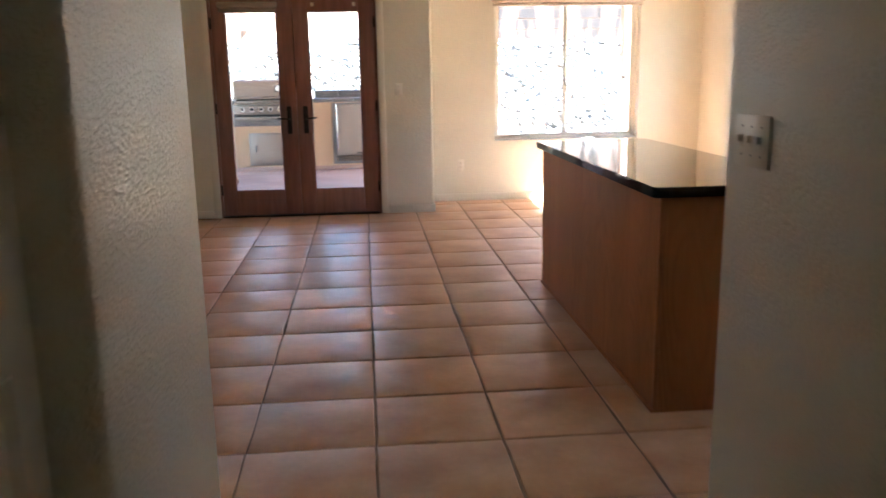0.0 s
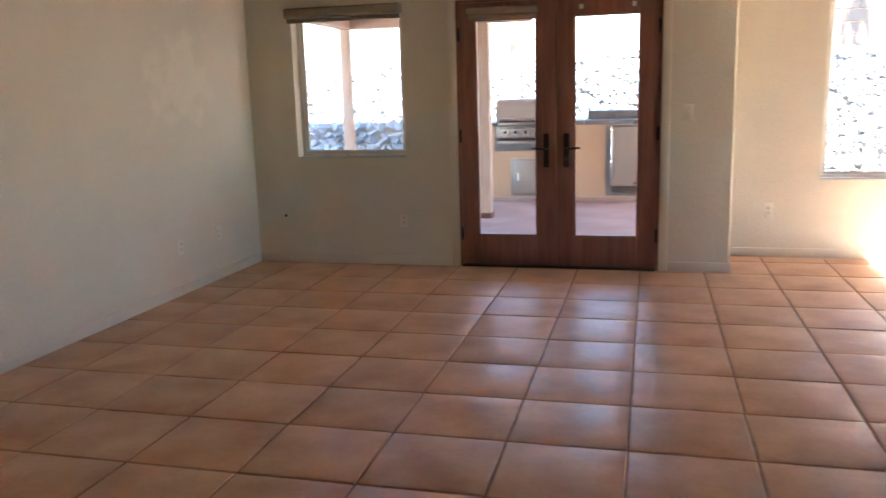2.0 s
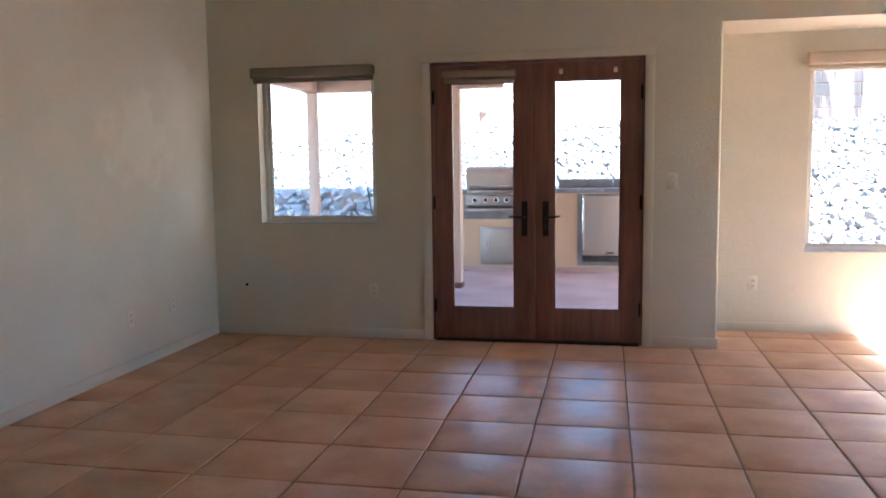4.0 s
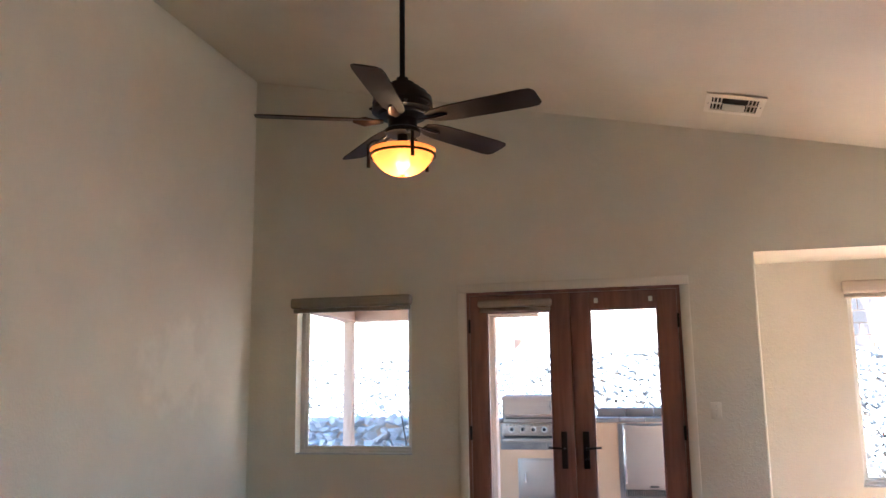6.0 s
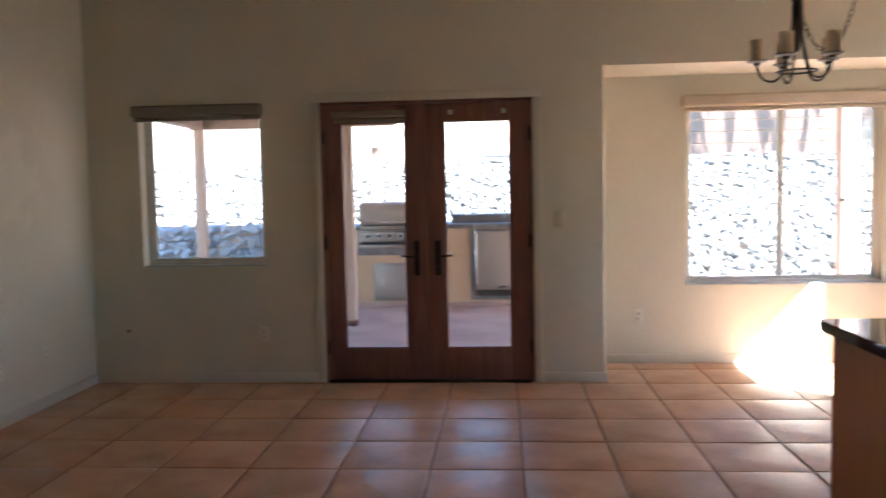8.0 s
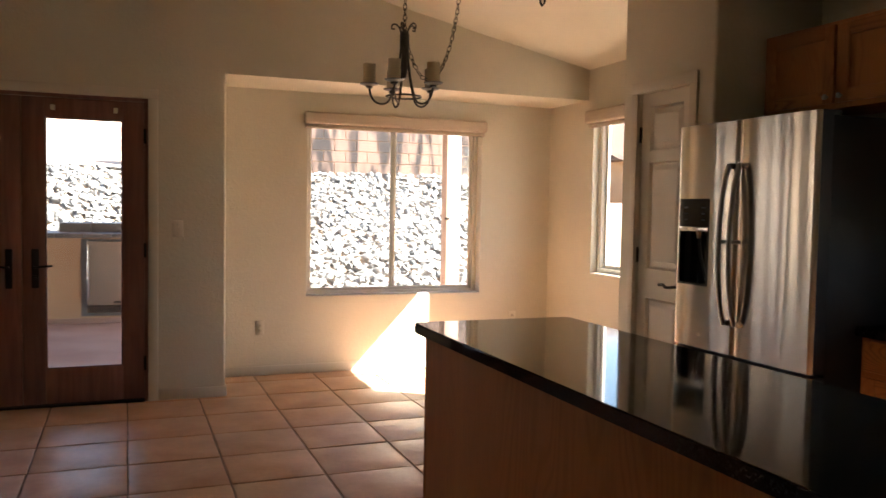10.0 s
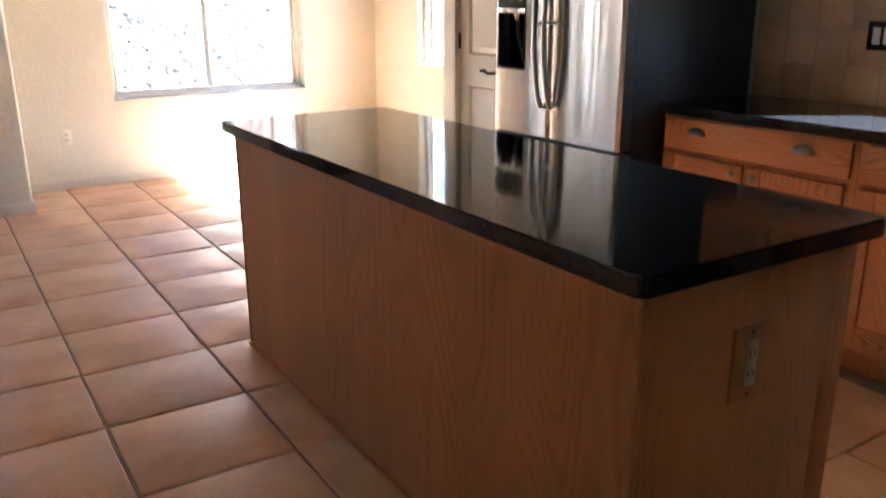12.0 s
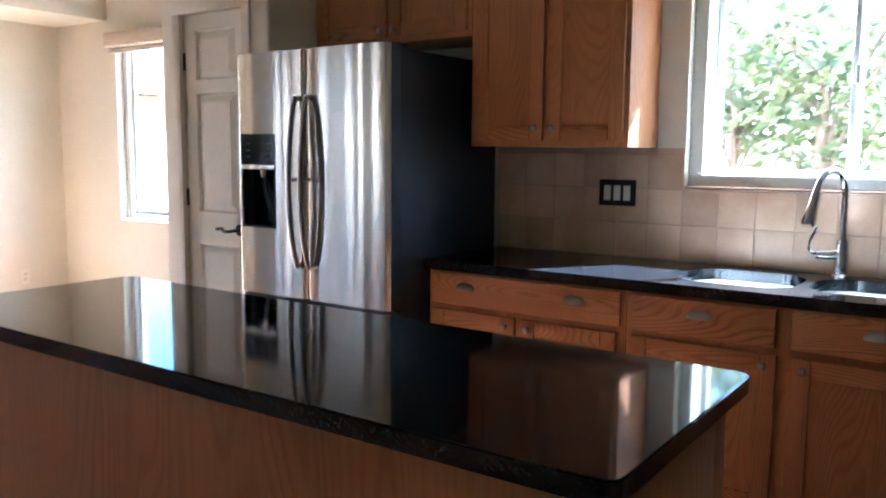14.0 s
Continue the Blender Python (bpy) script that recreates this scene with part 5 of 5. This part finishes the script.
part("beam", box(-3.05, -0.78, 10.9, 11.05, 2.145, 2.335, 0.006), M_POST, cover)
part("beam", box(-3.0, -2.86, N + T, 10.895, 2.146, 2.335, 0.006), M_POST, cover)
part("beam", box(-1.38, -1.24, N + T, 10.895, 2.165, 2.335, 0.006), M_POST, cover)
rear = post("patio_post", -1.38, 13.43, 0.12, 2.62, "tan timber post behind the outdoor kitchen")
part("brace", tube([(-1.33, 13.43, 1.9), (-1.0, 13.43, 2.25)], 0.05, 4), M_POST, rear)
for k in range(10):
    x = -3.05 + 0.235 * k
    part("plank", box(x, x + 0.228, N + T, 11.15, 2.337, 2.365), M_POST, cover)

# Deck above the view, inferred from the shaded patio; its extent follows that shade.
roof2 = thing("patio_roof", (1.6, 10.0, 2.6), "tan timber patio roof on posts beyond the doors", "patio cover")
part("beam", box(-0.74, 3.97, 10.9, 11.06, 2.45, 2.62, 0.006), M_POST, roof2)
for k in range(28):
    x = -4.268 + 0.294 * k
    part("plank", box(x, x + 0.288, N + T + 0.01 if x + 0.3 < 0.85 else BAY + T + 0.29, 13.0 if x < -0.9 else 12.5, 2.625, 2.66), M_POST, roof2)


# ---- rubble slope ----
def slope_z(y):
    return max(-0.1, min(0.74 * (y - 13.4) - 0.1, 1.95))


bank = structure("rubble_bank", panel([-16, 7.7], [13.2, 13.4, 16.1, 40], set(), lambda u, v, w: (u, v, (slope_z(v) if v < 30 else 2.2) - 0.015 - w), 0.3), M_GROUND, "earth bank faced with loose grey rubble stone", "bank")
# Made-up slope: hides low north sky and returns warm sunlight through the doors.
structure("hillside", panel([-70, 60], [17.2, 40, 90], set(), lambda u, v, w: (u, v, 2.0 + 0.2 * (v - 17.2) - w), 0.4), M_GROUND, "bare tan desert hillside behind the house", "hillside")
rng = random.Random(11)
STONES = []
for k in range(7):
    t = bmesh.new()
    bmesh.ops.create_icosphere(t, subdivisions=2, radius=0.5)
    off = Vector((k * 7.3, k * 3.1, 0))
    for v in t.verts:
        n1 = noise.noise(v.co * 2.2 + off)
        v.co = v.co * (1 + 0.55 * n1)
    for _ in range(5):
        d = Vector((rng.uniform(-1, 1), rng.uniform(-1, 1), rng.uniform(-1, 1))).normalized()
        h = rng.uniform(0.22, 0.36)
        for v in t.verts:
            q = v.co.dot(d)
            if q > h:
                v.co -= d * (q - h)
    me = bpy.data.meshes.new("stone")
    t.to_mesh(me)
    t.free()
    me.materials.append(M_STONE)
    STONES.append(me)
far_v, far_f = [], []
SHAPES = {me: ([v.co.copy() for v in me.vertices], [tuple(p.vertices) for p in me.polygons]) for me in STONES}
rows_ = 52
near = 0
for r in range(rows_):
    y = 13.42 + r * 0.0535
    x = -11.0 + (r % 2) * 0.12
    while x < 7.6:
        s = rng.uniform(0.07, 0.14) * (1.3 - 0.4 * r / rows_)
        m = pose(x + rng.uniform(-0.05, 0.05), y + rng.uniform(-0.06, 0.06), slope_z(y) + rng.uniform(-0.02, 0.02), rng.uniform(0, 50), rng.uniform(-25, 25), rng.uniform(0, 360)) @ Matrix.Diagonal((s * rng.uniform(0.9, 1.5), s, s * rng.uniform(0.5, 0.85), 1))
        me = rng.choice(STONES)
        if 3.2 < x < 4.8 and near < 295:
            ob = new("stone", me)
            ob.parent = bank
            ob.matrix_basis = m
            near += 1
        else:
            a = len(far_v)
            far_v += [m @ c for c in SHAPES[me][0]]
            far_f += [(p[0] + a, p[1] + a, p[2] + a) for p in SHAPES[me][1]]
        x += s * 0.66
me = bpy.data.meshes.new("stones")
me.from_pydata(far_v, [], far_f)
me.materials.append(M_STONE)
st = new("stones", me)
st.parent = bank
tagged(st, kind="stuff")

FIELD = [me.copy() for me in STONES]
for me in FIELD:
    me.materials[0] = M_FIELD_SKYLIT
# Low dry-laid wall at the foot of the bank, west of the doors
lowwall = structure("rubble_wall", box(-9.0, -1.95, 13.24, 13.6, -0.1, 1.0), M_GROUND, "low wall of large grey-blue field stones beside the patio", "wall")
rng = random.Random(4)
z = 0.0
while z < 0.98:
    h = rng.uniform(0.085, 0.135)
    x = -6.2 + rng.uniform(0, 0.2)
    while x < -1.95:
        w = rng.uniform(0.10, 0.23)
        ob = new("stone", rng.choice(FIELD))
        ob.parent = lowwall
        ob.matrix_basis = pose(x + w / 2, 13.235, z + h / 2 + rng.uniform(-0.025, 0.025), 0, rng.uniform(-14, 14), 0) @ Matrix.Diagonal((w * 1.42, 0.2, h * 1.5, 1))
        x += w
    z += h
solid("garden_stake", tube([(-2.75, 12.95, -0.03), (-2.98, 13.1, 1.02)], 0.012, 8), M_IRON, "thin dark stake leaning against the stone wall", "stake")

# ---- block wall above the bank ----
blockwall = structure("block_wall", box(1.3, 8.0, 16.612, 16.79, 1.75, 3.6), M_STUCCO, "tan concrete block garden wall above the rubble bank", "garden wall")
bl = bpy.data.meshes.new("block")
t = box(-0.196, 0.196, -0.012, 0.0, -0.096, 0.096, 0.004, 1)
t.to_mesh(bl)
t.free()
bl.materials.append(M_BLOCK_SHADE)
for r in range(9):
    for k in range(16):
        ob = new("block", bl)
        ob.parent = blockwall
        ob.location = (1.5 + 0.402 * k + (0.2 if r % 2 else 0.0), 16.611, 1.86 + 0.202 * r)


# ---- planting east of the house ----
def leafy(name, x, y, z0, h, crown, n, seed, label):
    """A small tree: bent limbs and a crown of single folded leaves in clumps."""
    rr = random.Random(seed)
    root = thing(name, (x, y, z0), label, "tree")
    tips = []
    tr = tube(bez((x, y, z0), (x + 0.1, y, z0 + h * 0.2), (x - 0.05, y + 0.1, z0 + h * 0.35), (x, y + 0.05, z0 + h * 0.5)), [0.06 - 0.002 * k for k in range(11)], 8)
    part("trunk", tr, M_BARK, root)
    for k in range(11):
        a = rr.uniform(0, 6.28)
        e = Vector((x + crown * rr.uniform(0.4, 0.95) * math.cos(a), y + crown * rr.uniform(0.4, 0.95) * math.sin(a), z0 + h * rr.uniform(0.28, 1.0)))
        st_ = Vector((x, y + 0.03, z0 + h * rr.uniform(0.12, 0.5)))
        pts = bez(st_, st_ + Vector((0, 0, h * 0.15)), (st_ + e) / 2 + Vector((0, 0, 0.15)), e, 8)
        part("limb", tube(pts, [0.028 - 0.0026 * q for q in range(9)], 6), M_BARK, root)
        tips += pts[3:]
    verts, faces = [], []
    for k in range(n):
        c = rr.choice(tips) + Vector((rr.gauss(0, 0.17), rr.gauss(0, 0.17), rr.gauss(0, 0.15)))
        d = Vector((rr.uniform(-1, 1), rr.uniform(-1, 1), rr.uniform(-0.9, 0.3))).normalized()
        s = d.cross(Vector((rr.uniform(-1, 1), rr.uniform(-1, 1), rr.uniform(-1, 1)))).normalized()
        L, w = rr.uniform(0.12, 0.2), rr.uniform(0.03, 0.052)
        up_ = d.cross(s) * w * 0.35
        b0 = len(verts)
        verts += [c, c + d * L * 0.5 + s * w + up_, c + d * L, c + d * L * 0.5 - s * w + up_, c + d * L * 0.5]
        faces += [(b0, b0 + 1, b0 + 4), (b0 + 1, b0 + 2, b0 + 4), (b0 + 2, b0 + 3, b0 + 4), (b0 + 3, b0, b0 + 4)]
    me = bpy.data.meshes.new("crown")
    me.from_pydata([v - Vector((x, y, z0)) for v in verts], [], faces)
    me.materials.append(M_LEAF)
    cr = new("crown", me)
    cr.parent = root
    tagged(cr, "sunlit yellow-green leaves", kind="stuff")
    return root


leafy("tree", 7.6, 3.9, -0.17, 3.9, 1.6, 1250, 3, "leafy yellow-green shrub outside the kitchen window")
leafy("tree", 9.0, 2.6, -0.17, 3.6, 1.5, 1300, 8, "leafy green shrub behind the first one")
leafy("tree", 10.5, 5.4, -0.17, 4.8, 1.8, 1900, 21, "taller leafy tree by the side yard")

# Neighbour's house beyond the side window
nb = thing("neighbour_house", (13.0, 19.6, -0.17), "tan stucco neighbouring house with low tiled roof", "house")
part("wall", box(10.0, 17.0, 16.5, 23.0, -0.17, 2.4), M_STUCCO, nb)
rf = bmesh.new()
rv = [rf.verts.new(p) for p in ((9.6, 16.1, 2.4), (17.4, 16.1, 2.4), (17.4, 23.4, 2.4), (9.6, 23.4, 2.4), (9.6, 19.7, 3.6), (17.4, 19.7, 3.6))]
for q in ((0, 1, 5, 4), (3, 4, 5, 2), (0, 4, 3), (1, 2, 5), (3, 2, 1, 0)):
    rf.faces.new([rv[k] for k in q])
part("roof", rf, M_FENCE, nb)

structure("side_garden_wall", box(8.0, 15.0, 15.2, 15.4, -0.17, 1.52, 0.01), M_POST, "pinkish tan stucco garden wall at the side yard", "garden wall")

# ---- backsplash tiles ----
bs = structure("backsplash", panel([2.0, KWIN[0], KWIN[1], 4.75], [0.915, KWIN[2] - 0.001, 1.396], {(1, 1)}, lambda u, v, w: (KE - 0.0005 - w, u, v), 0.0055), M_BGROUT, "tumbled tan square tiles with pale grout", "backsplash")
SZ = 0.152
BT = {}
for j in range(4):
    for i in range(19):
        y0, z0 = 4.745 - (i + 1) * SZ, 0.916 + j * SZ
        y1, z1 = y0 + SZ, z0 + SZ
        if y0 < KWIN[1] < y1 and z1 > KWIN[2]:
            y0 = KWIN[1]
        cut = KWIN[1] > (y0 + y1) / 2 > KWIN[0] - 0.02
        z1 = min(z1, KWIN[2] - 0.002 if cut else 1.394)
        if z1 - z0 < 0.03:
            continue
        key = (round(y1 - y0, 3), round(z1 - z0, 3))
        if key not in BT:
            t = box(-0.003, 0, -(y1 - y0) / 2 + 0.002, (y1 - y0) / 2 - 0.002, -(z1 - z0) / 2 + 0.002, (z1 - z0) / 2 - 0.002, 0.0015, 1)
            me = bpy.data.meshes.new("tile")
            t.to_mesh(me)
            t.free()
            me.materials.append(M_BSPLASH)
            BT[key] = me
        ob = new("wall_tile", BT[key])
        ob.parent = bs
        ob.location = (KE - 0.0065, (y0 + y1) / 2, (z0 + z1) / 2)


# ---- floor tiles ----
PX_, PY_, TX0, TY0, SLANT = 0.475, 0.466, 0.465, 5.313, -0.004
JOINT = 0.0098
TILE_SHAPES = {}


def tile_mesh(w, d, kind):
    """A hand-made tile: softly crowned, with uneven edges."""
    key = (round(w, 3), round(d, 3), kind)
    if key not in TILE_SHAPES:
        rr = random.Random(kind)
        n = 5
        rim = [(-1 + 2 * k / n, -1) for k in range(n)] + [(1, -1 + 2 * k / n) for k in range(n)] + [(1 - 2 * k / n, 1) for k in range(n)] + [(-1, 1 - 2 * k / n) for k in range(n)]
        wob = [(rr.uniform(-0.0022, 0.0022), rr.uniform(-0.0022, 0.0022)) for _ in rim]
        t = bmesh.new()
        rings = []
        for inset, z in ((0, -0.012), (0, -0.0030), (0.0018, -0.0008), (0.0055, 0.0)):
            rings.append([t.verts.new((u * (w / 2 - inset) + a, v * (d / 2 - inset) + b, z)) for (u, v), (a, b) in zip(rim, wob)])
        for a, b in zip(rings, rings[1:]):
            for k in range(len(rim)):
                q = (k + 1) % len(rim)
                t.faces.new((a[k], a[q], b[q], b[k]))
        t.faces.new(rings[-1])
        me = bpy.data.meshes.new("tile")
        t.to_mesh(me)
        t.free()
        me.materials.append(M_TILE)
        me.polygons.foreach_set("use_smooth", [True] * len(me.polygons))
        me.polygons[len(me.polygons) - 1].use_smooth = False
        me.set_sharp_from_angle(angle=radians(50))
        TILE_SHAPES[key] = me
    return TILE_SHAPES[key]


rng = random.Random(4)
for i in range(-8, 9):
    for j in range(-15, 8):
        cy = TY0 + (j + 0.5) * PY_
        cx = TX0 + (i + 0.5) * PX_ + SLANT * (cy - TY0)
        x0, x1, y0, y1 = cx - PX_ / 2, cx + PX_ / 2, cy - PY_ / 2, cy + PY_ / 2
        top = BAY + 0.05 if cx > 1.1 else N + 0.05
        if cx < 1.1 < x1 and y1 > top:
            top = N + 0.05
        x0, x1, y0, y1 = max(x0, W - 0.05), min(x1, E + 0.05), max(y0, -1.35), min(y1, top)
        if x1 - x0 < 0.03 or y1 - y0 < 0.03 or (y1 < 1.85 and (cx < -0.35 or cx > 2.6)) or (cx > 3.4 and y1 < 6.4):
            continue
        ob = new("tile", tile_mesh(x1 - x0 - JOINT, y1 - y0 - JOINT, rng.randrange(6)))
        ob.parent = FLOOR
        ob.location = ((x0 + x1) / 2 + rng.uniform(-0.0015, 0.0015), (y0 + y1) / 2 + rng.uniform(-0.0015, 0.0015), rng.uniform(-0.0012, 0.0012))
        ob.rotation_euler = (rng.uniform(-0.002, 0.002), rng.uniform(-0.002, 0.002), rng.uniform(-0.003, 0.003) + 0.004)
